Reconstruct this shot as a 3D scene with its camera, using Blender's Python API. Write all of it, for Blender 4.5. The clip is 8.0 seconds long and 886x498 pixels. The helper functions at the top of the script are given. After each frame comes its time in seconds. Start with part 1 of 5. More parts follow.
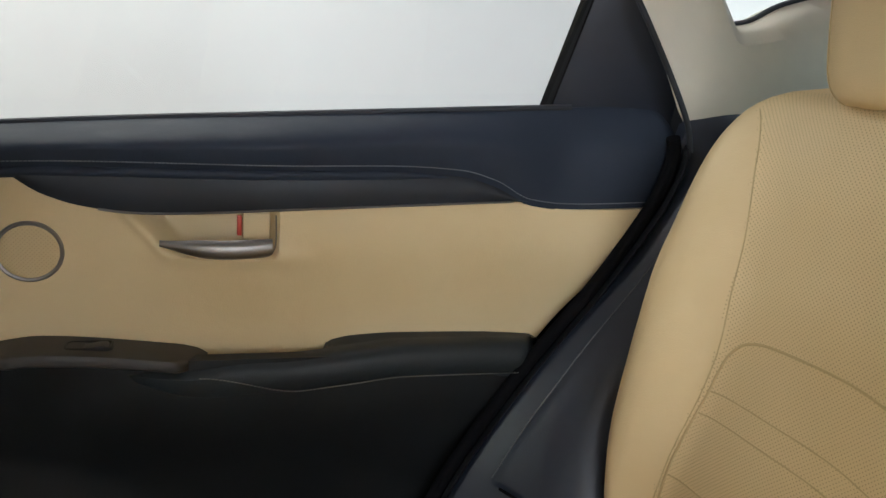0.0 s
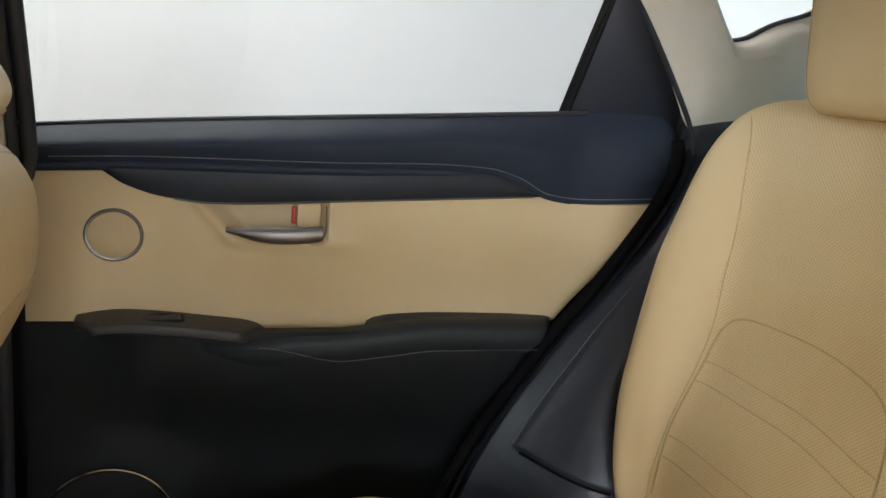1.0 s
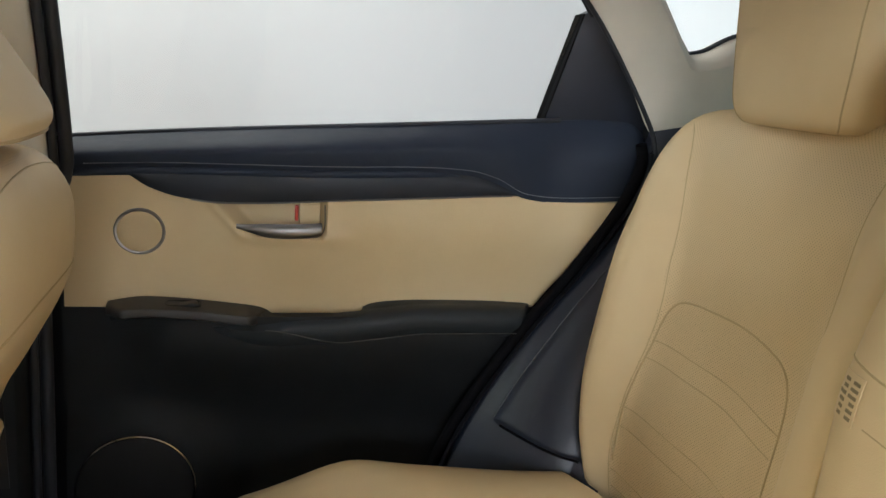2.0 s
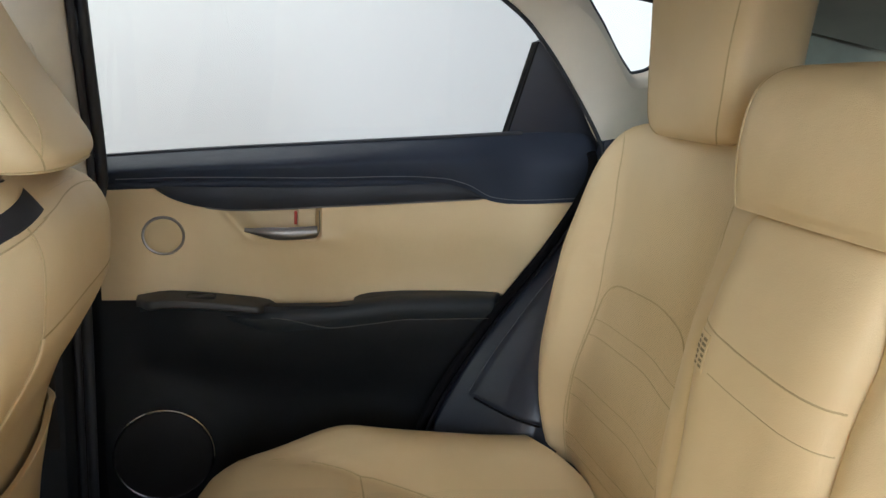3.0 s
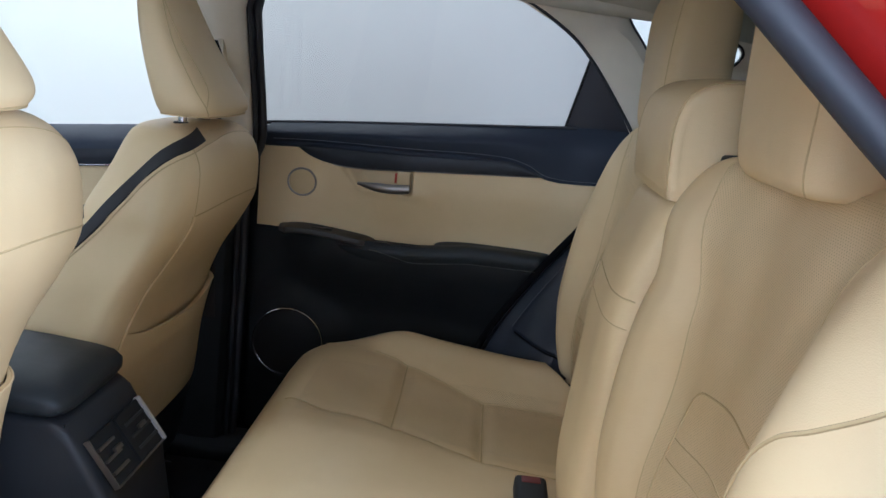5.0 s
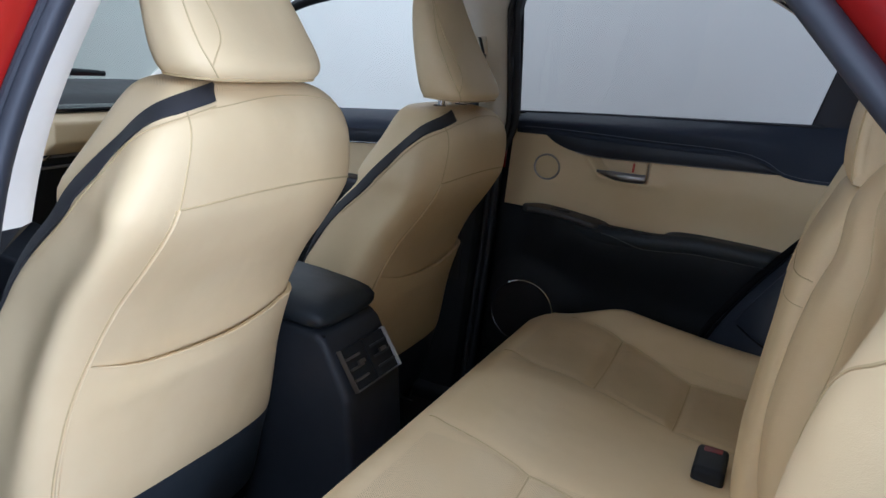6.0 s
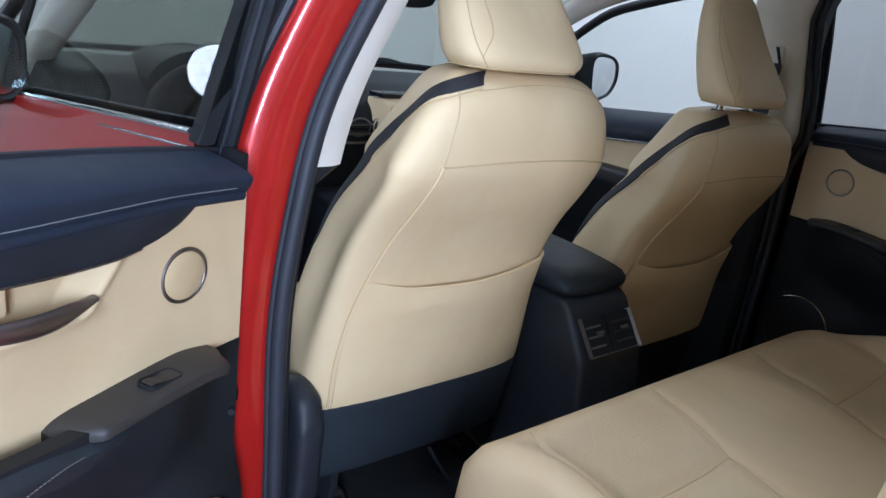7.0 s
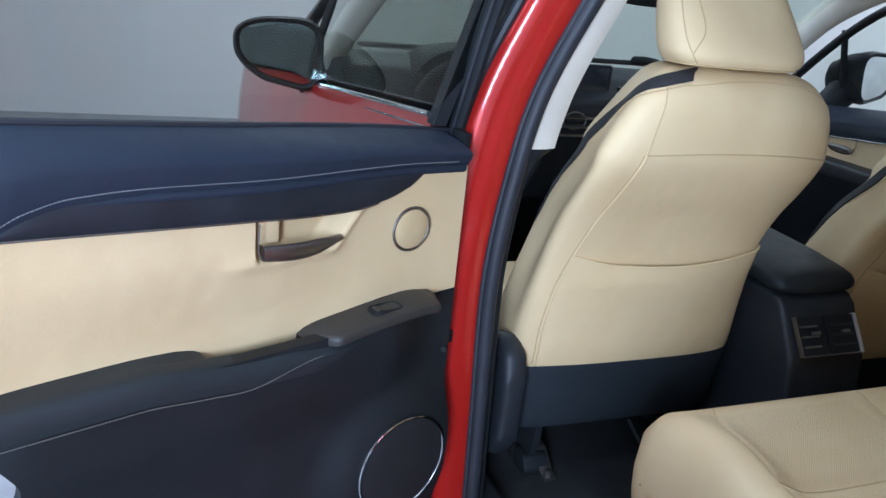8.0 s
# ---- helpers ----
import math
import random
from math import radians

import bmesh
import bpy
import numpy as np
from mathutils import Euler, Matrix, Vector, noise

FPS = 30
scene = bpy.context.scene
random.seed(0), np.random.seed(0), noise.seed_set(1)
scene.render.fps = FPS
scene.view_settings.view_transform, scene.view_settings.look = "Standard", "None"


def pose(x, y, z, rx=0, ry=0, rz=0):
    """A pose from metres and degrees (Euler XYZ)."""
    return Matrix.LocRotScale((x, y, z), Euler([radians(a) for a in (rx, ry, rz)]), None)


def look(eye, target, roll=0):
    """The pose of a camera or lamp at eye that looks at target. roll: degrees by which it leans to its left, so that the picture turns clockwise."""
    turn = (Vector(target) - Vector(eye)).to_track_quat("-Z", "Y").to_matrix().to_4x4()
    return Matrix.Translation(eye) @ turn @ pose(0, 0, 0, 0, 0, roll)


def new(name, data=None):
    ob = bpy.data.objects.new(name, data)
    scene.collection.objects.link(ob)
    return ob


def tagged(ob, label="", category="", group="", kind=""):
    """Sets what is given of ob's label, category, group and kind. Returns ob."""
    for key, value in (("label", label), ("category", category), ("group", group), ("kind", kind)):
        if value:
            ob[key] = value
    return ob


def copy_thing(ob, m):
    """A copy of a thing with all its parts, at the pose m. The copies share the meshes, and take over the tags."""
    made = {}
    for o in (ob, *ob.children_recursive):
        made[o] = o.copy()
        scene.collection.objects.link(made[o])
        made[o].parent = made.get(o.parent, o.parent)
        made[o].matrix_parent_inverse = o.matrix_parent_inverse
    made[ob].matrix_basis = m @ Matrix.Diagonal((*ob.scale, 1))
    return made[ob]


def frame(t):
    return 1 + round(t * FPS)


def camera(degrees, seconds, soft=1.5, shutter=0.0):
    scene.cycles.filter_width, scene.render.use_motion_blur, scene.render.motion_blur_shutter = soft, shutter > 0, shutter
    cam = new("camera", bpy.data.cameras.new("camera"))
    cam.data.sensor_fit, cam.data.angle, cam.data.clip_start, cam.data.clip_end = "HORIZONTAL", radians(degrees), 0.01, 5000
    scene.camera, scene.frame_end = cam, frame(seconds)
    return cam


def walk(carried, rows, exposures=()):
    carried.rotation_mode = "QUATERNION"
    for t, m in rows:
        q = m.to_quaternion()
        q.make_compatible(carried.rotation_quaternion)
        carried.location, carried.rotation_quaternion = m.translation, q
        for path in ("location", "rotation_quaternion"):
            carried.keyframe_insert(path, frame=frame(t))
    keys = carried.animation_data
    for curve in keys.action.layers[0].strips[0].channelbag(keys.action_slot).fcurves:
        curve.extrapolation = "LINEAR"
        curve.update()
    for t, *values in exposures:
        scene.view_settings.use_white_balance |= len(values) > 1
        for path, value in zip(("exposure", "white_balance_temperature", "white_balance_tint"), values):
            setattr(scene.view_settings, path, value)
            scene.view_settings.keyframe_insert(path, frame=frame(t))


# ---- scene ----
cam = camera(58.2, 8.0)
PATH = [
    (0, (0.213, -0.152, 1.231), (0.8, 1.711, 0.8), 4.4),
    (0.5, (0.171, -0.204, 1.227), (0.747, 1.663, 0.801), 4.8),
    (1, (0.158, -0.265, 1.234), (0.712, 1.61, 0.814), 4.8),
    (1.5, (0.173, -0.325, 1.244), (0.685, 1.56, 0.813), 4.7),
    (3, (0.215, -0.604, 1.295), (0.638, 1.303, 0.869), 2.7),
    (3.5, (0.255, -0.717, 1.303), (0.638, 1.198, 0.873), 2.6),
    (4, (0.307, -0.831, 1.299), (0.644, 1.095, 0.878), 4.3),
    (5.5, (0.528, -1.131, 1.304), (0.12, 0.769, 0.83), 6.2),
    (6, (0.598, -1.193, 1.295), (-0.147, 0.592, 0.788), 6.6),
    (6.5, (0.707, -1.234, 1.298), (-0.365, 0.364, 0.752), 6.9),
    (7, (0.815, -1.271, 1.3), (-0.576, 0.044, 0.717), 7.9),
    (7.5, (0.924, -1.27, 1.312), (-0.687, -0.262, 0.689), 7.3),
    (8, (1.006, -1.278, 1.322), (-0.727, -0.533, 0.657), 6.5),
]
EXPOSURES = [(0.0, 0.50, 5700, 10.5), (1.0, 0.55, 5700, 11), (1.5, 0.40, 5700, 11), (3.0, 0.46, 5500, 11), (3.5, 0.49, 5300, 11), (4.0, 0.27, 5200, 12), (5.5, -0.45, 4950, 13), (6.0, -0.73, 4950, 14.5), (7.0, -0.8, 4900, 14.5), (8.0, -0.85, 4850, 10.5)]
walk(cam, [(t, look(eye, target, roll)) for t, eye, target, roll in PATH], EXPOSURES)

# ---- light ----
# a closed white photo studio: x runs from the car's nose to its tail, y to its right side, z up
world = bpy.data.worlds.new("studio_world")
scene.world = world
world.use_nodes = True
world.node_tree.nodes["Background"].inputs["Color"].default_value = (0.9, 0.95, 1.0, 1)
world.node_tree.nodes["Background"].inputs["Strength"].default_value = 0.05


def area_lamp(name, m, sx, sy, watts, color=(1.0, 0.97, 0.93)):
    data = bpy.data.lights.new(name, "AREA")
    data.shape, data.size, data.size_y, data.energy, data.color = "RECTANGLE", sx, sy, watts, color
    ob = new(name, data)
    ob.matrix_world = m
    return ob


# Added lights, all out of view; places, strengths and tints set by eye.
area_lamp("unseen_overhead_light", look((0.1, -1.75, 3.3), (0.4, -0.9, 0.0)), 3.0, 0.8, 115, (0.96, 0.98, 1.0))
area_lamp("unseen_side_light", look((2.7, -2.4, 1.55), (0.0, -0.5, 1.0)), 0.6, 1.0, 180, (0.96, 0.98, 1.0))
area_lamp("unseen_side_light", look((-0.3, -3.0, 1.65), (0.6, -0.2, 1.0)), 1.2, 0.8, 58, (0.96, 0.98, 1.0))
area_lamp("unseen_overhead_light", look((-1.5, 3.0, 3.25), (-1.5, 2.6, 0.0)), 4.5, 1.2, 115, (1.0, 0.935, 0.80))
area_lamp("unseen_overhead_light", look((-4.0, 0.0, 3.25), (-3.6, 0.0, 0.0)), 1.2, 4.0, 210, (1.0, 0.945, 0.83))


# ---- materials ----
def mat(name):
    m = bpy.data.materials.new(name)
    m.use_nodes = True
    nt = m.node_tree
    return m, nt, nt.nodes["Principled BSDF"]


def link(nt, a, b):
    nt.links.new(a, b)


def coords(nt):
    return nt.nodes.new("ShaderNodeTexCoord").outputs["Object"]


def noise_node(nt, vec, scale, detail=4.0, rough=0.55):
    n = nt.nodes.new("ShaderNodeTexNoise")
    n.inputs["Scale"].default_value, n.inputs["Detail"].default_value, n.inputs["Roughness"].default_value = scale, detail, rough
    link(nt, vec, n.inputs["Vector"])
    return n.outputs["Fac"]


def ramp_mix(nt, fac, lo, hi, a=0.35, b=0.65):
    r = nt.nodes.new("ShaderNodeValToRGB")
    r.color_ramp.elements[0].position, r.color_ramp.elements[0].color = a, (*lo, 1)
    r.color_ramp.elements[1].position, r.color_ramp.elements[1].color = b, (*hi, 1)
    link(nt, fac, r.inputs["Fac"])
    return r.outputs["Color"]


def bump(nt, height, strength, distance, before=None):
    b = nt.nodes.new("ShaderNodeBump")
    b.inputs["Strength"].default_value, b.inputs["Distance"].default_value = strength, distance
    link(nt, height, b.inputs["Height"])
    if before is not None:
        link(nt, before, b.inputs["Normal"])
    return b.outputs["Normal"]


def math_node(nt, op, a, b=None):
    n = nt.nodes.new("ShaderNodeMath")
    n.operation = op
    for i, v in enumerate((a, b)):
        if v is None:
            continue
        if isinstance(v, (int, float)):
            n.inputs[i].default_value = v
        else:
            link(nt, v, n.inputs[i])
    return n.outputs[0]


def leather(name, color, dark, rough=0.50, perforated=None, grain=900.0, deep=0.6):
    """Pebbled leather; perforated: the two axes of a staggered grid of small holes."""
    m, nt, p = mat(name)
    vec = coords(nt)
    base = ramp_mix(nt, noise_node(nt, vec, 6.0), dark, color, 0.3, 0.62)
    vor = nt.nodes.new("ShaderNodeTexVoronoi")
    vor.inputs["Scale"].default_value = grain
    link(nt, vec, vor.inputs["Vector"])
    nrm = bump(nt, vor.outputs["Distance"], 0.25, 0.0006)
    nrm = bump(nt, noise_node(nt, vec, 26.0, 3.0), 0.22, 0.004, nrm)
    nrm = bump(nt, noise_node(nt, vec, 8.0, 2.0), 0.42, 0.012, nrm)
    if perforated:
        sep = nt.nodes.new("ShaderNodeSeparateXYZ")
        link(nt, vec, sep.inputs[0])
        a, b = (sep.outputs[i] for i in perforated)
        step = 0.0044
        ca = math_node(nt, "COSINE", math_node(nt, "MULTIPLY", a, 2 * math.pi / step))
        cb = math_node(nt, "COSINE", math_node(nt, "MULTIPLY", b, 2 * math.pi / step))
        hole = math_node(nt, "GREATER_THAN", math_node(nt, "ABSOLUTE", math_node(nt, "ADD", ca, cb)), 1.66)
        mix = nt.nodes.new("ShaderNodeMix")
        mix.data_type = "RGBA"
        link(nt, hole, mix.inputs["Factor"])
        link(nt, base, mix.inputs["A"])
        mix.inputs["B"].default_value = (color[0] * deep, color[1] * deep * 0.96, color[2] * deep * 0.9, 1)
        base = mix.outputs["Result"]
        nrm = bump(nt, math_node(nt, "SUBTRACT", 1.0, hole), 0.5, 0.0008, nrm)
    link(nt, base, p.inputs["Base Color"])
    link(nt, nrm, p.inputs["Normal"])
    r = nt.nodes.new("ShaderNodeMapRange")
    r.inputs["To Min"].default_value, r.inputs["To Max"].default_value = rough - 0.07, rough + 0.1
    link(nt, noise_node(nt, vec, 14.0), r.inputs["Value"])
    link(nt, r.outputs["Result"], p.inputs["Roughness"])
    p.inputs["Specular IOR Level"].default_value = 0.33
    return m


def plain(name, color, rough, metal=0.0, grain=400.0, depth=0.0002, spread=0.25, coat=0.0, strength=0.3, spec=0.5):
    """Paint, plastic or metal with fine relief and slightly uneven tone and gloss."""
    m, nt, p = mat(name)
    vec = coords(nt)
    lo = tuple(c * (1 - spread) for c in color)
    link(nt, ramp_mix(nt, noise_node(nt, vec, 9.0), lo, color), p.inputs["Base Color"])
    r = nt.nodes.new("ShaderNodeMapRange")
    r.inputs["To Min"].default_value, r.inputs["To Max"].default_value = max(0.02, rough - 0.06), rough + 0.08
    link(nt, noise_node(nt, vec, 23.0, 6.0), r.inputs["Value"])
    link(nt, r.outputs["Result"], p.inputs["Roughness"])
    p.inputs["Metallic"].default_value = metal
    p.inputs["Specular IOR Level"].default_value = spec
    p.inputs["Coat Weight"].default_value = coat
    p.inputs["Coat Roughness"].default_value = 0.04
    if grain:
        link(nt, bump(nt, noise_node(nt, vec, grain, 2.0), strength, depth), p.inputs["Normal"])
    return m


def tinted_glass(name, tint):
    m, nt, p = mat(name)
    nt.nodes.remove(p)
    out = nt.nodes["Material Output"]
    tr = nt.nodes.new("ShaderNodeBsdfTransparent")
    tr.inputs["Color"].default_value = (*tint, 1)
    gl = nt.nodes.new("ShaderNodeBsdfGlossy")
    gl.inputs["Roughness"].default_value = 0.015
    lw = nt.nodes.new("ShaderNodeLayerWeight")
    lw.inputs["Blend"].default_value = 0.5
    fr = math_node(nt, "ADD", 0.025, math_node(nt, "MULTIPLY", 0.9, math_node(nt, "POWER", lw.outputs["Facing"], 5.0)))
    mx = nt.nodes.new("ShaderNodeMixShader")
    link(nt, fr, mx.inputs[0])
    link(nt, tr.outputs[0], mx.inputs[1])
    link(nt, gl.outputs[0], mx.inputs[2])
    link(nt, mx.outputs[0], out.inputs["Surface"])
    return m


def glowing(name, color, strength):
    m, nt, p = mat(name)
    p.inputs["Base Color"].default_value = (*color, 1)
    p.inputs["Emission Color"].default_value = (*color, 1)
    p.inputs["Emission Strength"].default_value = strength
    return m


BEIGE, BEIGE_D = (0.715, 0.560, 0.316), (0.675, 0.515, 0.276)
LEATHER = leather("beige_leather", BEIGE, BEIGE_D)
LEATHER_BACK = leather("beige_leather_perforated_back", BEIGE, BEIGE_D, 0.46, (1, 2))
LEATHER_SEAT = leather("beige_leather_perforated_seat", BEIGE, BEIGE_D, 0.46, (0, 1), 900.0, 0.5)
VINYL = leather("beige_vinyl", BEIGE, BEIGE_D, 0.45, None, 700.0)
SEAM = leather("beige_seam", (0.54, 0.41, 0.21), (0.48, 0.36, 0.18), 0.6)
NAVY = leather("dark_navy_vinyl", (0.022, 0.030, 0.048), (0.018, 0.025, 0.041), 0.60, None, 800.0)
ARM_LEATHER = leather("charcoal_vinyl", (0.023, 0.028, 0.031), (0.020, 0.024, 0.027), 0.5, None, 800.0)
BLACK = plain("black_plastic", (0.017, 0.019, 0.021), 0.55, 0, 900.0, 0.0003, spec=0.22)
DARK_PLASTIC = plain("dark_grained_plastic", (0.022, 0.025, 0.030), 0.5, 0, 900.0, 0.0003, spec=0.4)
ARCH = plain("satin_navy_plastic", (0.018, 0.023, 0.037), 0.36, 0, 900.0, 0.0002, 0.15)
RAIL = plain("worn_steel", (0.20, 0.19, 0.18), 0.35, 0.9, 120.0, 0.0006, 0.6)
SKIRT = plain("blue_black_seat_skirt", (0.024, 0.030, 0.036), 0.55, 0, 1200.0, 0.0004, 0.15)
CHARCOAL = plain("charcoal_plastic", (0.030, 0.030, 0.032), 0.48, 0, 900.0, 0.0003)
WOOD = plain("dark_wood_trim", (0.022, 0.026, 0.034), 0.50, 0, 0, 0.0, 0.35, spec=0.35)
EDGE_HIGHLIGHT = plain("painted_edge_highlight", (0.075, 0.08, 0.09), 0.4, 0, 0)
STRIP = plain("black_woven_strip", (0.022, 0.022, 0.024), 0.7, 0, 1500.0, 0.0004)
# Near-black without sheen; stands for shade at the arch joint and jamb gap.
MATTE_BLACK = plain("matte_black", (0.006, 0.006, 0.007), 0.9, 0, 900.0, 0.0002, spec=0.08)
RUBBER = plain("black_rubber", (0.025, 0.028, 0.035), 0.55, 0, 300.0, 0.0003)
CARPET = plain("black_carpet", (0.019, 0.021, 0.022), 0.95, 0, 700.0, 0.003, 0.5, 0, 0.8)
CHROME = plain("chrome", (0.75, 0.75, 0.76), 0.12, 1.0, 0)
SATIN = plain("satin_metal", (0.32, 0.30, 0.28), 0.40, 1.0, 300.0, 0.0001)
TRIM = plain("cream_pillar_trim", (0.80, 0.75, 0.63), 0.6, 0, 700.0, 0.0004, 0.1)
LINING = plain("cream_headliner", (0.60, 0.58, 0.50), 0.9, 0, 900.0, 0.0008, 0.1)
GREY_TRIM = plain("grey_cargo_trim", (0.36, 0.36, 0.27), 0.55, 0, 500.0, 0.0004)
RED = plain("red_metallic_paint", (0.48, 0.016, 0.010), 0.30, 0.25, 16.0, 0.0016, 0.06, 1.0, 0.16)
WHITE_STITCH = plain("pale_thread", (0.23, 0.235, 0.25), 0.8, 0, 0)
DIM_STITCH = plain("tan_thread", (0.13, 0.122, 0.105), 0.8, 0, 0)
RED_MARK = plain("red_mark", (0.65, 0.06, 0.02), 0.5, 0, 0)
BUTTON_RED = plain("dark_red_plastic", (0.16, 0.012, 0.008), 0.5, 0, 0)
DARK_PRINT = plain("brown_print", (0.33, 0.25, 0.13), 0.7, 0, 0)
SILVER = plain("silver_paint", (0.62, 0.62, 0.63), 0.35, 0.3, 0)
SCREEN = plain("dark_screen", (0.03, 0.035, 0.045), 0.12, 0, 0)
WALL = plain("white_studio_wall", (0.82, 0.81, 0.775), 0.85, 0, 0, 0.0, 0.015)
FLOOR = plain("grey_studio_floor", (0.30, 0.31, 0.32), 0.4, 0, 60.0, 0.001, 0.2)
CEIL = plain("white_studio_ceiling", (0.75, 0.75, 0.75), 0.9, 0, 60.0, 0.001, 0.05)
CLEAR = tinted_glass("clear_green_glass", (0.83, 0.87, 0.83))
PRIVACY = tinted_glass("grey_privacy_glass", (0.45, 0.46, 0.44))
DARK_GLASS = tinted_glass("dark_rear_glass", (0.40, 0.43, 0.42))
MIRROR = plain("mirror_glass", (0.80, 0.82, 0.83), 0.02, 1.0, 0)
# Left mirror only: glass coloured greyer than the right one.
GREY_MIRROR = plain("grey_mirror_glass", (0.50, 0.60, 0.61), 0.02, 1.0, 0)
GLOSS_BLACK = plain("gloss_black_trim", (0.012, 0.012, 0.015), 0.08, 0, 0)
WARM_GREY = plain("warm_grey_plastic", (0.036, 0.033, 0.029), 0.5, 0, 900.0, 0.0003)
LAMP_GLOW = glowing("lamp_glow", (1.0, 0.97, 0.93), 60.0)


# ---- mesh helpers ----
def thing(name, base, label, category, group="", kind=""):
    ob = new(name)
    ob.matrix_world = Matrix.Translation(base)
    ob.empty_display_size = 0.1
    return tagged(ob, label, category, group, kind)


def part(name, bm, material, parent=None, label="", smooth=True):
    """Links a bmesh, made in the coordinates of the car, as one mesh under a thing or a part."""
    bmesh.ops.recalc_face_normals(bm, faces=bm.faces)
    off = Vector((0, 0, 0))
    up = parent
    while up is not None:
        off = off + up.matrix_basis.translation
        up = up.parent
    bmesh.ops.translate(bm, vec=-off, verts=bm.verts)
    me = bpy.data.meshes.new(name)
    bm.to_mesh(me)
    bm.free()
    for m in material if isinstance(material, (list, tuple)) else [material]:
        me.materials.append(m)
    me.polygons.foreach_set("use_smooth", [smooth] * len(me.polygons))
    if smooth:
        me.set_sharp_from_angle(angle=radians(42))
    ob = new(name, me)
    if parent is not None:
        ob.parent = parent
    if label:
        ob["label"] = label
    return ob


def structure(name, bm, material, label, category, smooth=False):
    return tagged(part(name, bm, material, None, "", smooth), label, category, kind="structure")


def spline(pts, n):
    """n + 1 points on a Catmull-Rom curve through pts."""
    p = [np.array(q, float) for q in pts]
    p = [2 * p[0] - p[1]] + p + [2 * p[-1] - p[-2]]
    out = []
    for i in range(n + 1):
        s = i / n * (len(p) - 3)
        k = min(int(s), len(p) - 4)
        t = s - k
        a, b, c, d = p[k:k + 4]
        out.append(0.5 * (2 * b + (c - a) * t + (2 * a - 5 * b + 4 * c - d) * t * t + (3 * b - a - 3 * c + d) * t ** 3))
    return out


def table(pts):
    """A smooth function through (x, value, ...) rows, which may have several values."""
    xs = np.array([p[0] for p in pts], float)
    ys = np.array([p[1:] for p in pts], float)
    h = np.diff(xs)
    sl = np.diff(ys, axis=0) / h[:, None]
    m = np.zeros_like(ys)
    m[0], m[-1] = sl[0], sl[-1]
    for i in range(1, len(xs) - 1):
        m[i] = np.where(sl[i - 1] * sl[i] > 0, 2 * sl[i - 1] * sl[i] / np.where(sl[i - 1] + sl[i] == 0, 1, sl[i - 1] + sl[i]), 0)

    def f(x):
        x = min(max(x, xs[0]), xs[-1])
        k = min(max(int(np.searchsorted(xs, x)) - 1, 0), len(xs) - 2)
        t = (x - xs[k]) / h[k]
        v = (2 * t ** 3 - 3 * t * t + 1) * ys[k] + (t ** 3 - 2 * t * t + t) * h[k] * m[k] + (3 * t * t - 2 * t ** 3) * ys[k + 1] + (t ** 3 - t * t) * h[k] * m[k + 1]
        return float(v[0]) if len(v) == 1 else [float(q) for q in v]
    return f


def smoothstep(a, b, x):
    t = min(max((x - a) / (b - a), 0.0), 1.0)
    return t * t * (3 - 2 * t)


def loft(rings, cap=True, closed=True, bm=None):
    bm = bm or bmesh.new()
    vs = [[bm.verts.new(tuple(p)) for p in r] for r in rings]
    n = len(vs[0])
    for a, b in zip(vs, vs[1:]):
        for i in range(n if closed else n - 1):
            j = (i + 1) % n
            bm.faces.new((a[i], a[j], b[j], b[i]))
    if cap:
        for r in (vs[0], vs[-1]):
            c = bm.verts.new(sum((v.co for v in r), Vector()) / n)
            for i in range(n):
                bm.faces.new((r[i], r[(i + 1) % n], c))
    return bm


def sheet(fn, us, vs, thick, bm=None):
    """A solid sheet over the grid us x vs: fn(u, v) gives its face, thick (a vector) its depth."""
    bm = bm or bmesh.new()
    th = Vector(thick)
    top = [[bm.verts.new(tuple(fn(u, v))) for v in vs] for u in us]
    bot = [[bm.verts.new(v.co + th) for v in row] for row in top]
    nu, nv = len(us), len(vs)
    for i in range(nu - 1):
        for j in range(nv - 1):
            bm.faces.new((top[i][j], top[i + 1][j], top[i + 1][j + 1], top[i][j + 1]))
            bm.faces.new((bot[i][j], bot[i][j + 1], bot[i + 1][j + 1], bot[i + 1][j]))
    for i in range(nu - 1):
        for j in (0, nv - 1):
            bm.faces.new((top[i][j], bot[i][j], bot[i + 1][j], top[i + 1][j]))
    for j in range(nv - 1):
        for i in (0, nu - 1):
            bm.faces.new((top[i][j], top[i][j + 1], bot[i][j + 1], bot[i][j]))
    return bm


def tube(pts, r, n=8, bm=None, closed=False, flat=1.0, up=(0, 0, 1)):
    """A round (or flattened) bar along a line of points."""
    p = [Vector(q) for q in pts]
    rings = []
    last = None
    for i, q in enumerate(p):
        a = p[i - 1] if i or closed else p[0]
        b = p[(i + 1) % len(p)] if i < len(p) - 1 or closed else p[-1]
        d = (b - a).normalized()
        s = d.cross(Vector(up)) if last is None else last - d * last.dot(d)
        if s.length < 1e-4:
            s = d.cross(Vector((1, 0.2, 0)))
        s.normalize()
        last = s
        w = s.cross(d)
        rr = r[i] if isinstance(r, (list, tuple)) else r
        rings.append([q + s * rr * math.cos(2 * math.pi * k / n) + w * rr * flat * math.sin(2 * math.pi * k / n) for k in range(n)])
    if closed:
        rings.append(rings[0])
        bm = loft(rings, False, True, bm)
        bmesh.ops.remove_doubles(bm, verts=bm.verts, dist=1e-6)
        return bm
    return loft(rings, True, True, bm)


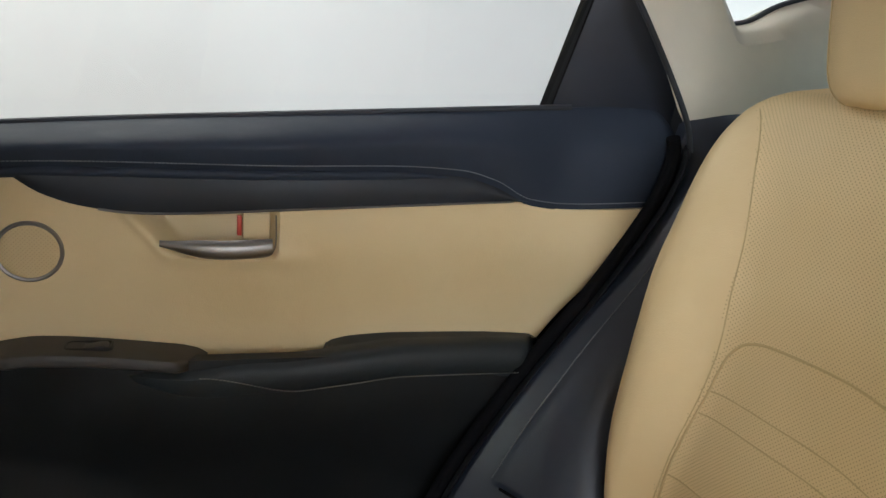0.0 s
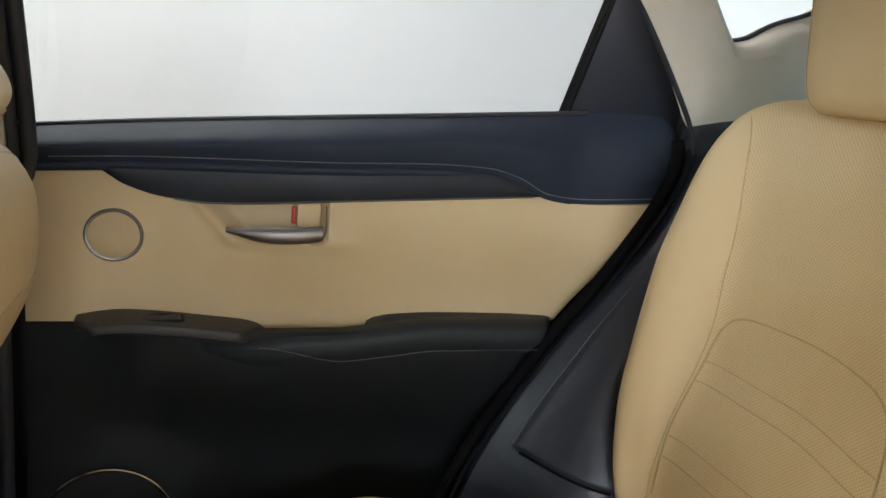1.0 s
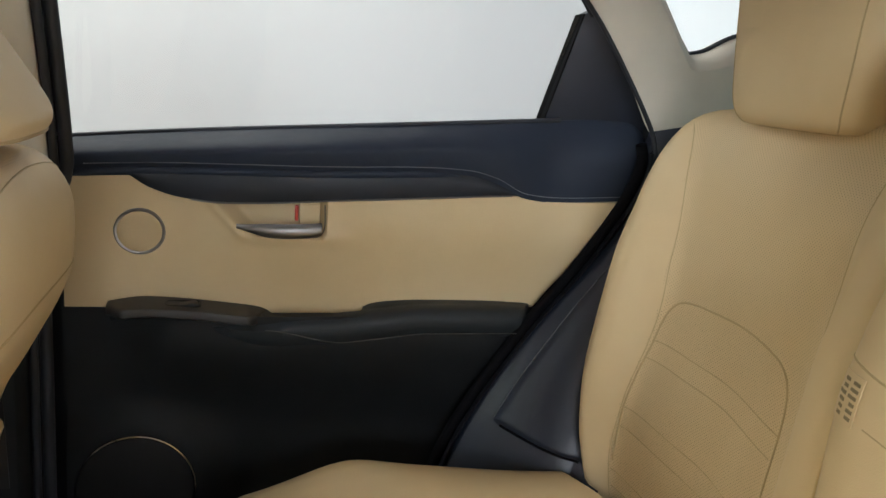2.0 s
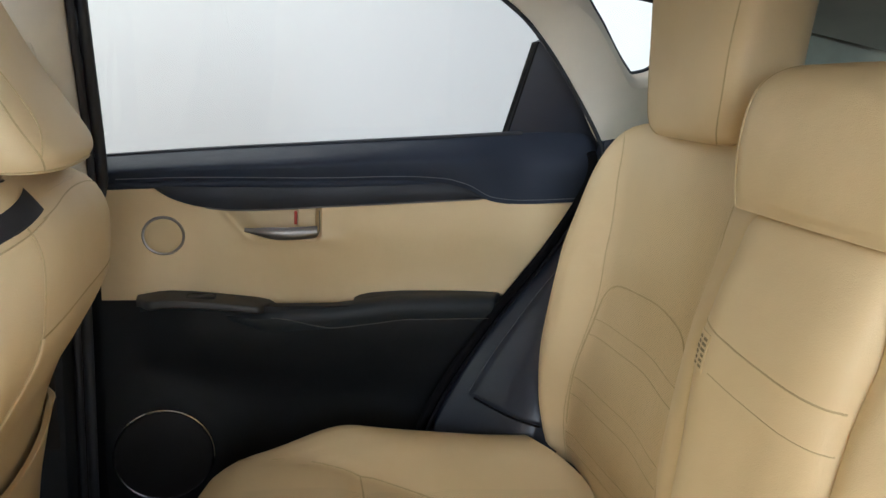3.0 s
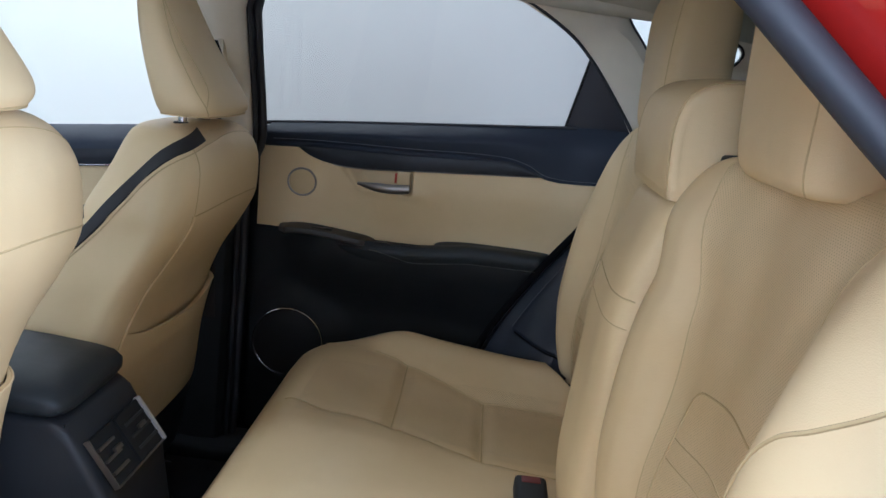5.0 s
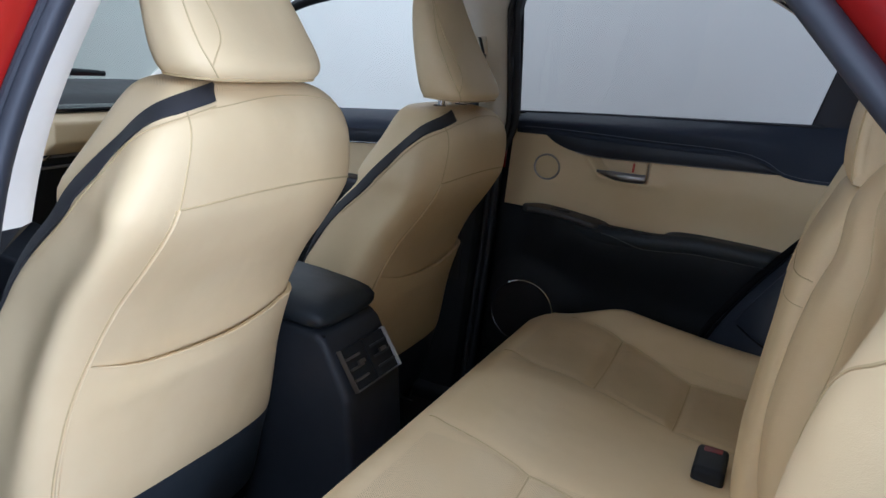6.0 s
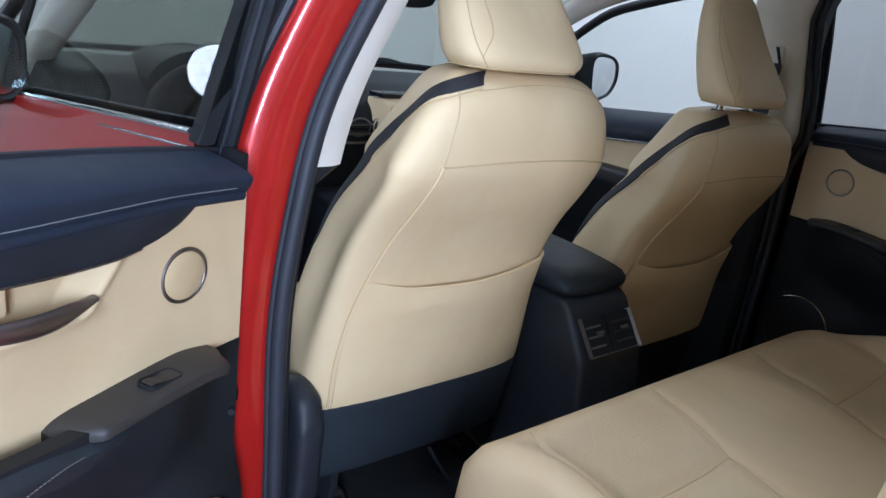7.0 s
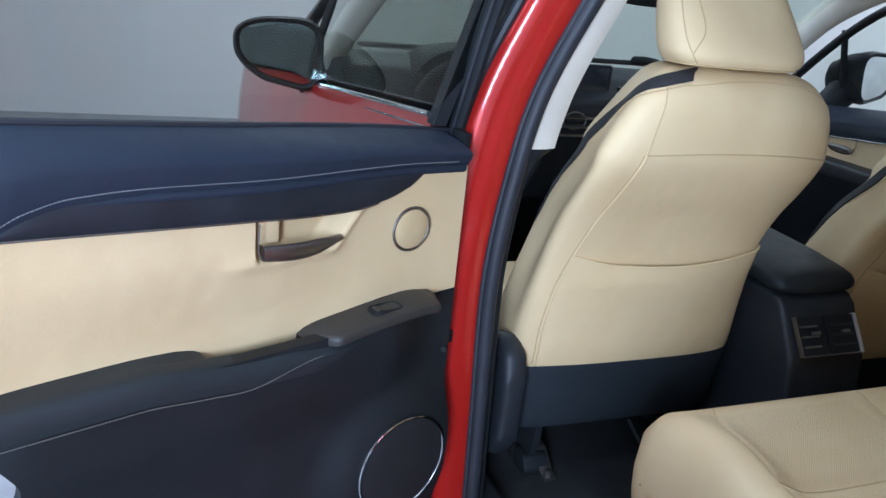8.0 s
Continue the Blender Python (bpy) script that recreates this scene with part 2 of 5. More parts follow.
def box(lo, hi, bevel=0.0, bm=None, seg=2):
    bm2 = bmesh.new()
    bmesh.ops.create_cube(bm2, size=1)
    for v in bm2.verts:
        v.co = Vector([lo[i] + (v.co[i] + 0.5) * (hi[i] - lo[i]) for i in range(3)])
    if bevel:
        bmesh.ops.bevel(bm2, geom=bm2.edges[:], offset=bevel, segments=seg, affect="EDGES", profile=0.6)
    if bm is None:
        return bm2
    me = bpy.data.meshes.new("t")
    bm2.to_mesh(me)
    bm2.free()
    bm.from_mesh(me)
    bpy.data.meshes.remove(me)
    return bm


def prism(poly, axis, a, b, bevel=0.0, seg=2):
    """A polygon in the plane across axis, drawn out from a to b."""
    def at(p, d):
        q = list(p)
        q.insert("xyz".index(axis), d)
        return q
    bm = bmesh.new()
    lo = [bm.verts.new(at(p, a)) for p in poly]
    hi = [bm.verts.new(at(p, b)) for p in poly]
    n = len(poly)
    bm.faces.new(lo)
    bm.faces.new(hi[::-1])
    for i in range(n):
        bm.faces.new((lo[i], hi[i], hi[(i + 1) % n], lo[(i + 1) % n]))
    if bevel:
        bmesh.ops.recalc_face_normals(bm, faces=bm.faces)
        bmesh.ops.bevel(bm, geom=bm.edges[:], offset=bevel, segments=seg, affect="EDGES", profile=0.6)
    bmesh.ops.triangulate(bm, faces=[f for f in bm.faces if len(f.verts) > 4])
    return bm


def moved(bm, m):
    bmesh.ops.transform(bm, matrix=m, verts=bm.verts)
    if m.determinant() < 0:
        bmesh.ops.reverse_faces(bm, faces=bm.faces)
    return bm


def around(poly, c, n):
    """n points of a closed outline, in even directions as seen from c."""
    out = []
    for k in range(n):
        d = np.array((math.cos(2 * math.pi * k / n), math.sin(2 * math.pi * k / n)))
        far = 0.0
        for i in range(len(poly)):
            p, q = np.array(poly[i - 1]) - c, np.array(poly[i]) - c
            den = d[0] * (q - p)[1] - d[1] * (q - p)[0]
            if abs(den) > 1e-9:
                t = (p[0] * (q - p)[1] - p[1] * (q - p)[0]) / den
                u = (p[0] * d[1] - p[1] * d[0]) / den
                if t > 0 and -1e-6 <= u <= 1 + 1e-6:
                    far = max(far, t)
        out.append(np.array(c) + d * far)
    return out


def flow(a, b, n):
    return [a + (b - a) * i / n for i in range(n + 1)]


# ---- the studio ----
X0, X1, Y0, Y1, H = -5.5, 5.0, -3.6, 4.2, 3.4
structure("floor", box((X0 - 0.2, Y0 - 0.2, -0.2), (X1 + 0.2, Y1 + 0.2, 0.0)), FLOOR, "smooth grey concrete studio floor under the car", "floor")
structure("ceiling", box((X0 - 0.2, Y0 - 0.2, H), (X1 + 0.2, Y1 + 0.2, H + 0.2)), CEIL, "plain white studio ceiling", "ceiling")
structure("wall_right", box((X0 - 0.2, Y1, 0), (X1 + 0.2, Y1 + 0.2, H)), WALL, "plain white studio wall beyond the car windows", "wall")
structure("wall_left", box((X0 - 0.2, Y0 - 0.2, 0), (X1 + 0.2, Y0, H)), WALL, "plain white studio wall behind the open door", "wall")
structure("wall_front", box((X0 - 0.2, Y0, 0), (X0, Y1, H)), WALL, "plain white studio wall ahead of the car", "wall")
structure("wall_back", box((X1, Y0, 0), (X1 + 0.2, Y1, H)), WALL, "plain white studio wall behind the car", "wall")


# ---- seats ----
def se(v, e):
    return math.copysign(abs(v) ** (2 / e), v)


class Pad:
    """An upholstered block: rows of (z, middle x, half width, half depth), lofted upwards round the middle yc."""

    def __init__(self, rows, yc, e=2.8, front=None, n=48, levels=40, taper=None, e_rear=None):
        self.rows = [tuple(r) for r in spline([tuple(q) + (0.0,) * (5 - len(q)) for q in rows], levels)]
        self.yc, self.e, self.front, self.n, self.taper, self.e_rear = yc, e, front, n, taper, e_rear or e

    def at(self, row, a, off=0.0):
        z, xc, hw, hd, dy = row
        e = self.e_rear if math.sin(a) > 0 else self.e
        y = (hw + off) * se(math.cos(a), e)
        x = (hd + off) * se(math.sin(a), e)
        depth = (hd - x) / (2 * hd)
        if self.front and x < 0:
            x -= self.front(y / hw, z) * min(1.0, -x / hd * 1.5)
        if self.taper:
            y *= 1 - self.taper(z) * min(1.0, max(0.0, depth - 0.06) / 0.48) ** 0.9
        return (xc + x, self.yc + dy + y, z)

    def mesh(self):
        return loft([[self.at(r, 2 * math.pi * (k + 0.5) / self.n) for k in range(self.n)] for r in self.rows])

    def row(self, z):
        zs = [r[0] for r in self.rows]
        return [float(np.interp(z, zs, [r[i] for r in self.rows])) for i in range(5)]

    def face(self, y, z, side=1, off=0.0):
        """The point of its rear (side 1) or front (-1) face at y, z."""
        row = self.row(z)
        lo, hi = 0.0, math.pi
        for _ in range(26):
            a = (lo + hi) / 2
            if self.at(row, side * a)[1] > y:
                lo = a
            else:
                hi = a
        x = self.at(row, side * (lo + hi) / 2)[0]
        return (x + side * off, y, z)

    def line(self, pts, side=1, r=0.0012, n=24, off=-0.0003):
        return tube([self.face(p[0], p[1], side, off) for p in spline(pts, n)], r, 6)


def front_seat(yc):
    s = thing("front_seat", (-0.30, yc, 0.36), "cream leather front seat with black side strips and a back pocket", "car seat", "front seats")
    back = Pad([(0.640, -0.19, 0.246, 0.062, -0.016), (0.650, -0.187, 0.258, 0.073, -0.016), (0.70, -0.182, 0.263, 0.077, -0.019), (0.80, -0.178, 0.270, 0.082, -0.021), (0.88, -0.170, 0.272, 0.085, -0.016), (0.95, -0.145, 0.274, 0.085, -0.010), (1.0, -0.116, 0.274, 0.085, -0.006), (1.05, -0.086, 0.270, 0.082, -0.002),
                (1.083, -0.085, 0.266, 0.092, 0.001), (1.15, -0.078, 0.231, 0.090, 0.009), (1.19, -0.080, 0.192, 0.080, 0.012), (1.211, -0.083, 0.152, 0.061, 0.012), (1.219, -0.083, 0.09, 0.035, 0.01)], yc,
               2.9, lambda u, z: 0.05 * smoothstep(0.5, 0.85, abs(u)) * smoothstep(1.2, 1.0, z), 48, 40, table([(0.64, 0.04), (0.74, 0.12), (0.84, 0.25), (0.92, 0.30), (1.0, 0.30), (1.08, 0.27), (1.16, 0.245), (1.22, 0.20)]), 3.3)
    bm = back.mesh()
    for f in bm.faces:
        c = f.calc_center_median()
        if c.z > 1.209 and abs(c.y - yc - 0.01) < 0.13:
            f.material_index = 1
    b = part("backrest", bm, [LEATHER, LEATHER_SEAT], s)
    # the lower back panel with its pocket, a little proud
    top = table([(yc - 0.235, 0.890), (yc - 0.203, 0.880), (yc - 0.12, 0.864), (yc, 0.860), (yc + 0.12, 0.869), (yc + 0.20, 0.882), (yc + 0.25, 0.886)])
    bolster_line = table([(0.655, yc - 0.229), (0.72, yc - 0.232), (0.80, yc - 0.225), (0.905, yc - 0.200), (1.0, yc - 0.182), (1.081, yc - 0.166)])
    ys = flow(0, 1, 40)

    def pocket(w, v):
        y0 = bolster_line(0.655 + v * 0.222) + 0.002
        y = y0 + w * (yc + 0.246 - y0)
        z = 0.655 + v * (top(y) - 0.655)
        lift = smoothstep(0.0, 0.12, w) * smoothstep(1.0, 0.9, w)
        sag = 0.015 * smoothstep(0.3, 1.0, v) * math.sin(math.pi * w)
        # slack folds below the mouth
        sag += lift * 0.0035 * math.exp(-((z - top(y) + 0.028 + 0.05 * abs(w - 0.35)) / 0.010) ** 2) * smoothstep(0.75, 0.3, abs(w - 0.3) * 2)
        sag += lift * 0.004 * smoothstep(0.6, 1.0, v) * math.exp(-((w - 0.86 - 0.12 * (1 - v)) / 0.035) ** 2)
        return back.face(y, z, 1, 0.0025 + sag)
    part("seat_pocket", sheet(pocket, ys, flow(0, 1, 16), (-0.008, 0, 0)), LEATHER, b)
    bm = tube([Vector(pocket(y, 1)) + Vector((-0.001, 0, 0)) for y in ys], 0.0018, 8)
    part("piping", bm, LEATHER, b)
    part("seam", back.line([(yc - 0.166, 1.081), (yc - 0.04, 1.087), (yc + 0.10, 1.086), (yc + 0.20, 1.078), (yc + 0.262, 1.066)], 1, 0.0014), SEAM, b)
    part("bolster_piping", tube([back.face(bolster_line(z), z, 1, 0.0006) for z in flow(0.655, 1.081, 40)], 0.0023, 8), LEATHER, b)
    part("seam", tube([back.face(bolster_line(z) - 0.0042, z, 1, -0.0002) for z in flow(0.655, 1.081, 40)], 0.0012, 6), SEAM, b)
    part("seam", back.line([(yc - 0.166, 1.081), (yc - 0.158, 1.13), (yc - 0.144, 1.186)]), SEAM, b)
    part("seam", back.line([(yc - 0.112, 1.190), (yc - 0.02, 1.200), (yc + 0.06, 1.202), (yc + 0.13, 1.195), (yc + 0.180, 1.176), (yc + 0.222, 1.135)], 1, 0.0009, 60), SEAM, b)
    # black woven strip from the shoulder down the side, laid on the leather
    def on_pad(p, off):
        row = back.row(p.z)
        c = Vector((row[1], yc + row[4], p.z))
        want = math.atan2(p.y - c.y, p.x - c.x)
        # the side surface runs from the rear (a little over pi / 2) to the front as the angle grows
        u, v = 0.5 * math.pi, 1.5 * math.pi
        for _ in range(26):
            best = (u + v) / 2
            q = back.at(row, best)
            if (math.atan2(q[1] - c.y, q[0] - c.x) - want + math.pi) % (2 * math.pi) - math.pi > 0:
                u = best
            else:
                v = best
        lo, hi = back.row(p.z - 0.004), back.row(min(p.z + 0.004, 1.216))
        q = Vector(back.at(row, best))
        n = (Vector(back.at(row, best + 0.03)) - Vector(back.at(row, best - 0.03))).cross(Vector(back.at(hi, best)) - Vector(back.at(lo, best))).normalized()
        return q + (n if n.dot(q - c) > 0 else -n) * off
    run = [Vector((x, yc + y, z)) for x, y, z in spline([(-0.001, -0.122, 1.198), (-0.014, -0.140, 1.189), (-0.048, -0.163, 1.165), (-0.091, -0.181, 1.120), (-0.139, -0.190, 1.060), (-0.210, -0.178, 0.980), (-0.275, -0.186, 0.880), (-0.290, -0.188, 0.840)], 48)]
    ribbon = []
    for i, q in enumerate(run):
        d = (run[min(i + 1, 48)] - run[max(i - 1, 0)]).normalized()
        row = back.row(q.z)
        n = (q - Vector((row[1] - 0.02, yc + row[4] + 0.05, q.z - 0.06))).normalized()
        w = d.cross(n).normalized()
        if w.x > 0:
            w = -w
        ribbon.append([on_pad(q + w * k, 0.0032) for k in flow(0.0, 0.019, 5)])
    for _ in range(3):
        ribbon = [ribbon[0]] + [[(e + 2 * q + g) / 4 for e, q, g in zip(ribbon[i - 1], ribbon[i], ribbon[i + 1])] for i in range(1, len(ribbon) - 1)] + [ribbon[-1]]
    part("seam", tube([2 * e[0] - e[2] for e in ribbon[:34]], 0.0009, 6), SEAM, b)
    part("strip", sheet(lambda i, j: ribbon[int(i)][int(j)], list(range(len(ribbon))), list(range(6)), (0.001, 0.003, -0.002)), STRIP, b, "black woven strip")
    # headrest on two chrome posts
    hr = Pad([(1.219, -0.048, 0.096, 0.040), (1.224, -0.046, 0.118, 0.053), (1.245, -0.049, 0.131, 0.058), (1.29, -0.068, 0.127, 0.050, -0.005), (1.34, -0.089, 0.115, 0.040, -0.010), (1.39, -0.106, 0.100, 0.032, -0.012),
              (1.43, -0.117, 0.083, 0.024, -0.012), (1.447, -0.122, 0.056, 0.012, -0.012)], yc - 0.006, 3.0)
    h = part("headrest", hr.mesh(), LEATHER, s)
    edge_seam = spline([(1.221, 137), (1.24, 142), (1.26, 146), (1.30, 147), (1.34, 147.5), (1.38, 145), (1.43, 140)], 30)
    leaf_seam = spline([(1.238, 141), (1.250, 134), (1.265, 125), (1.282, 121.5), (1.31, 123.5), (1.36, 131), (1.41, 139)], 30)
    for line in (edge_seam, leaf_seam):
        part("seam", tube([hr.at(hr.row(z), radians(a), -0.0002) for z, a in line], 0.0011, 6), SEAM, h)
    part("piping", tube([hr.at(hr.rows[5], 2 * math.pi * k / 48, 0.0005) for k in range(48)], 0.0018, 6, None, True), SEAM, h)
    for dy in (-0.055, 0.055):
        part("post", tube([(-0.070, yc + dy, 1.17), (-0.066, yc + dy, 1.25)], 0.0075, 14), CHROME, s, "chrome headrest post")
        part("collar", loft([[(-0.070 + r * math.cos(a), yc + dy + 1.5 * r * math.sin(a), z) for a in flow(0, 2 * math.pi, 20)[:-1]] for r, z in ((0.014, 1.195), (0.015, 1.216), (0.011, 1.22))]), BLACK, s)
    # dark foot of the back, recliner cover, cushion, rails
    foot = Pad([(0.50, -0.20, 0.235, 0.045, -0.012), (0.51, -0.198, 0.25, 0.056, -0.012), (0.60, -0.19, 0.252, 0.066, -0.012), (0.652, -0.186, 0.252, 0.0735, -0.012), (0.66, -0.183, 0.235, 0.06, -0.012)], yc, 3.4)
    part("back_skirt", foot.mesh(), SKIRT, s, "black plastic skirt")
    prof = [(-0.34, 0.46), (-0.12, 0.47), (-0.09, 0.52), (-0.09, 0.64), (-0.105, 0.69), (-0.15, 0.712), (-0.21, 0.69), (-0.27, 0.60), (-0.34, 0.58)]
    y = yc - 0.253
    part("side_cover", prism(prof, "y", y - 0.05, y, 0.022, 4), DARK_PLASTIC, s, "black recliner cover")
    cush = loft([[(x, yc + hw * se(math.cos(a), 3.2), 0.53 + dz + hz * se(math.sin(a), 3.0)) for a in flow(0, 2 * math.pi, 40)[:-1]]
                 for x, hw, hz, dz in ((-0.76, 0.15, 0.02, 0.02), (-0.745, 0.235, 0.06, 0.02), (-0.70, 0.262, 0.082, 0.015), (-0.5, 0.268, 0.085, 0.0), (-0.35, 0.262, 0.07, 0.0), (-0.25, 0.24, 0.05, 0.015), (-0.24, 0.2, 0.03, 0.015))])
    part("seat_cushion", cush, LEATHER, s)
    for dy in (-0.15, 0.24):
        y = yc + dy
        part("rail", box((-0.72, y - 0.022, 0.36), (-0.22, y + 0.022, 0.395), 0.004), RAIL, s, "dark steel seat rail")
        part("rail_cap", prism([(-0.235, 0.362), (-0.185, 0.362), (-0.180, 0.378), (-0.195, 0.402), (-0.235, 0.405)], "y", y - 0.028, y + 0.028, 0.005), BLACK, s)
        part("rail_foot", prism([(-0.29, 0.40), (-0.265, 0.412), (-0.215, 0.408), (-0.17, 0.372), (-0.155, 0.370), (-0.155, 0.3625), (-0.178, 0.3625), (-0.225, 0.396), (-0.29, 0.392)], "y", y + 0.006, y + 0.034, 0.0015), RAIL, s, "worn bare steel bracket")
        part("bracket", prism([(-0.30, 0.39), (-0.20, 0.39), (-0.19, 0.44), (-0.19, 0.51), (-0.25, 0.51)], "y", y - 0.012, y + 0.004, 0.003), BLACK, s)
        part("bolt", loft([[(-0.167 + r * math.cos(a), y + 0.020 + r * math.sin(a), z) for a in flow(0, 2 * math.pi, 6)[:-1]] for r, z in ((0.010, 0.370), (0.010, 0.379), (0.006, 0.382))]), RAIL, s)
    part("release_bar", tube([(-0.24, yc + 0.225, 0.425), (-0.155, yc + 0.227, 0.405), (-0.165, yc + 0.165, 0.400)], 0.005, 8), RAIL, s, "bare steel release bar")
    part("cable", tube(spline([(-0.14, yc + 0.02, 0.50), (-0.11, yc + 0.05, 0.44), (-0.13, yc + 0.09, 0.40), (-0.20, yc + 0.10, 0.385)], 20), 0.004, 6), BLACK, s)
    return s


left_seat = front_seat(-0.355)
right_seat = copy_thing(left_seat, Matrix.Translation((-0.302, 0.363, 0.305)))
for ob in right_seat.children:
    if ob.name.startswith("headrest"):
        ob.location.z += 0.014

# rear bench: cushion, two backrests with a middle part, three headrests
bench = thing("rear_bench", (0.4, 0.0, 0.36), "cream leather rear bench seat with perforated panels and three headrests", "car seat")


SEAT_OUT_L = table([(0.150, -0.415), (0.20, -0.450), (0.295, -0.478), (0.36, -0.488), (0.45, -0.488), (0.62, -0.46)])
SEAT_IN_L = table([(0.150, -0.105), (0.232, -0.134), (0.30, -0.155), (0.36, -0.168), (0.50, -0.178), (0.66, -0.178)])
SEAT_OUT_R = table([(0.170, 0.545), (0.26, 0.518), (0.345, 0.484), (0.42, 0.447), (0.505, 0.414), (0.643, 0.415)])
SEAT_IN_R = table([(0.150, 0.245), (0.345, 0.225), (0.51, 0.162), (0.66, 0.14)])


def bench_top(x, y):
    """Height of the cushion's face."""
    z = table([(0.10, 0.655), (0.13, 0.695), (0.17, 0.713), (0.25, 0.718), (0.40, 0.700), (0.55, 0.683), (0.70, 0.675)])(x)
    edge = SEAT_OUT_R(x) - 0.005 if y > 0 else 0.41
    z += (0.046 if y > 0 else 0.026) * smoothstep(edge - 0.01, max(edge + 0.08, 0.53), abs(y)) * smoothstep(0.10, 0.31, x)
    for c in (-0.30, 0.30):
        z -= 0.016 * math.exp(-((y - c) / 0.13) ** 4) * smoothstep(0.17, 0.24, x)
    # stitched valleys: two pleats across each seat, one seam along each side
    for inner, outer in ((SEAT_IN_R, SEAT_OUT_R), (SEAT_IN_L, SEAT_OUT_L)):
        lo, hi = sorted((inner(x), outer(x)))
        f = smoothstep(0.16, 0.20, x)
        within = smoothstep(lo - 0.02, lo + 0.02, y) * smoothstep(hi + 0.02, hi - 0.02, y)
        z -= 0.0075 * within * (math.exp(-((x - 0.346) / 0.013) ** 2) + math.exp(-((x - 0.507) / 0.013) ** 2))
        z -= 0.0042 * f * (math.exp(-((y - lo) / 0.010) ** 2) + math.exp(-((y - hi) / 0.010) ** 2))
    return z


def end_drop(y):
    q = max(0.0, (abs(y) - 0.50) / 0.10)
    return 1 - math.sqrt(max(0.0, 1 - q * q))


def bench_ring(y):
    k = end_drop(y)
    sh, dz = 0.10 * k, 0.075 * k * k + 0.02 * k
    back = 0.70 - 0.070 * smoothstep(0.43, 0.55, y)
    xs = flow(0.12 + sh, back, 90)
    pts = [(x, y, bench_top(x - sh, y) - dz) for x in xs]
    pts += [(back, y, 0.46), (0.22 + sh, y, 0.46), (0.15 + sh, y, 0.48), (0.115 + sh, y, 0.52), (0.10 + sh, y, 0.56), (0.095 + sh, y, 0.60), (0.10 + sh, y, 0.655 - dz)]
    if y < 0:
        k = 1 - 0.09 * smoothstep(0.40, 0.60, -y)
        pts = [(p[0], p[1] * k, p[2]) for p in pts]
    return pts


ysb = [-0.60, -0.599, -0.596, -0.59, -0.58, -0.567, -0.55, -0.53] + flow(-0.51, 0.51, 150) + [0.53, 0.55, 0.567, 0.58, 0.59, 0.596, 0.599, 0.60]
bm = loft([bench_ring(y) for y in ysb])
bm.faces.ensure_lookup_table()
for f in bm.faces:
    c = f.calc_center_median()
    if 0.175 < c.x < 0.66 and (0.205 < c.y < 0.445 or -0.47 < c.y < -0.165) and c.z > 0.6:
        f.material_index = 1
cushion = part("cushion", bm, [LEATHER, LEATHER_SEAT], bench)


def bench_seam(pts, r=0.0013, n=24):
    pts = [(x + 0.10 * k, y, bench_top(x, y) - 0.075 * k * k - 0.02 * k + 0.0002) for x, y, k in ((p[0], p[1], end_drop(p[1])) for p in spline(pts, n))]
    return part("seam", tube([(x, y * (1 - 0.09 * smoothstep(0.40, 0.60, -y)), z) for x, y, z in pts], r, 6), SEAM, cushion)


for line in (SEAT_OUT_L, SEAT_IN_L, SEAT_OUT_R, SEAT_IN_R):
    bench_seam([(x, line(x)) for x in flow(0.155, 0.655, 20)], 0.0012, 60)
for x in (0.346, 0.506):
    bench_seam([(x, SEAT_IN_L(x)), (x, -0.3), (x, SEAT_OUT_L(x))], 0.0012, 60)
    bench_seam([(x, SEAT_IN_R(x)), (x, 0.33), (x, SEAT_OUT_R(x))], 0.0012, 60)

# front of the bolsters, depth of the hollow between them, and the inner and outer edge, by height
PO = table([(0.60, 0.705), (0.65, 0.683), (0.73, 0.655), (0.80, 0.641), (0.87, 0.636), (0.96, 0.643), (1.04, 0.656), (1.10, 0.675), (1.17, 0.700), (1.21, 0.722), (1.235, 0.742), (1.248, 0.765)])
HOLLOW = table([(0.60, 0.02), (0.75, 0.035), (0.85, 0.046), (0.98, 0.060), (1.06, 0.050), (1.14, 0.030), (1.20, 0.015), (1.248, 0.0)])
EDGE_IN = table([(0.60, 0.1005), (1.19, 0.1005), (1.215, 0.107), (1.232, 0.122), (1.242, 0.146), (1.248, 0.19)])
EDGE_OUT = table([(0.60, 0.598), (1.05, 0.600), (1.12, 0.597), (1.18, 0.588), (1.215, 0.570), (1.237, 0.53), (1.248, 0.44)])
SEAM_OUT = table([(0.60, 0.53), (0.75, 0.520), (0.85, 0.495), (0.95, 0.472), (1.0, 0.466), (1.10, 0.470), (1.18, 0.485), (1.21, 0.50), (1.24, 0.53)])
SEAM_IN = table([(0.60, 0.190), (1.0, 0.190), (1.14, 0.182), (1.24, 0.165)])
ACROSS = table([(0.108, 0.022, 0.0), (0.110, 0.010, 0.0), (0.116, 0.003, 0.0), (0.130, 0.0, 0.0), (0.160, 0.002, 0.14), (0.186, 0.0, 0.70), (0.20, 0.0, 0.86), (0.235, 0.0, 1.0), (0.32, 0.006, 1.0), (0.41, 0.0, 1.0), (0.447, 0.0, 0.95), (0.466, 0.0, 0.80),
                (0.488, 0.0, 0.40), (0.508, 0.0, 0.08), (0.524, 0.0, 0.0), (0.540, 0.003, 0.0), (0.558, 0.012, 0.0), (0.574, 0.028, 0.0), (0.587, 0.050, 0.0), (0.595, 0.075, 0.0), (0.598, 0.100, 0.0)])


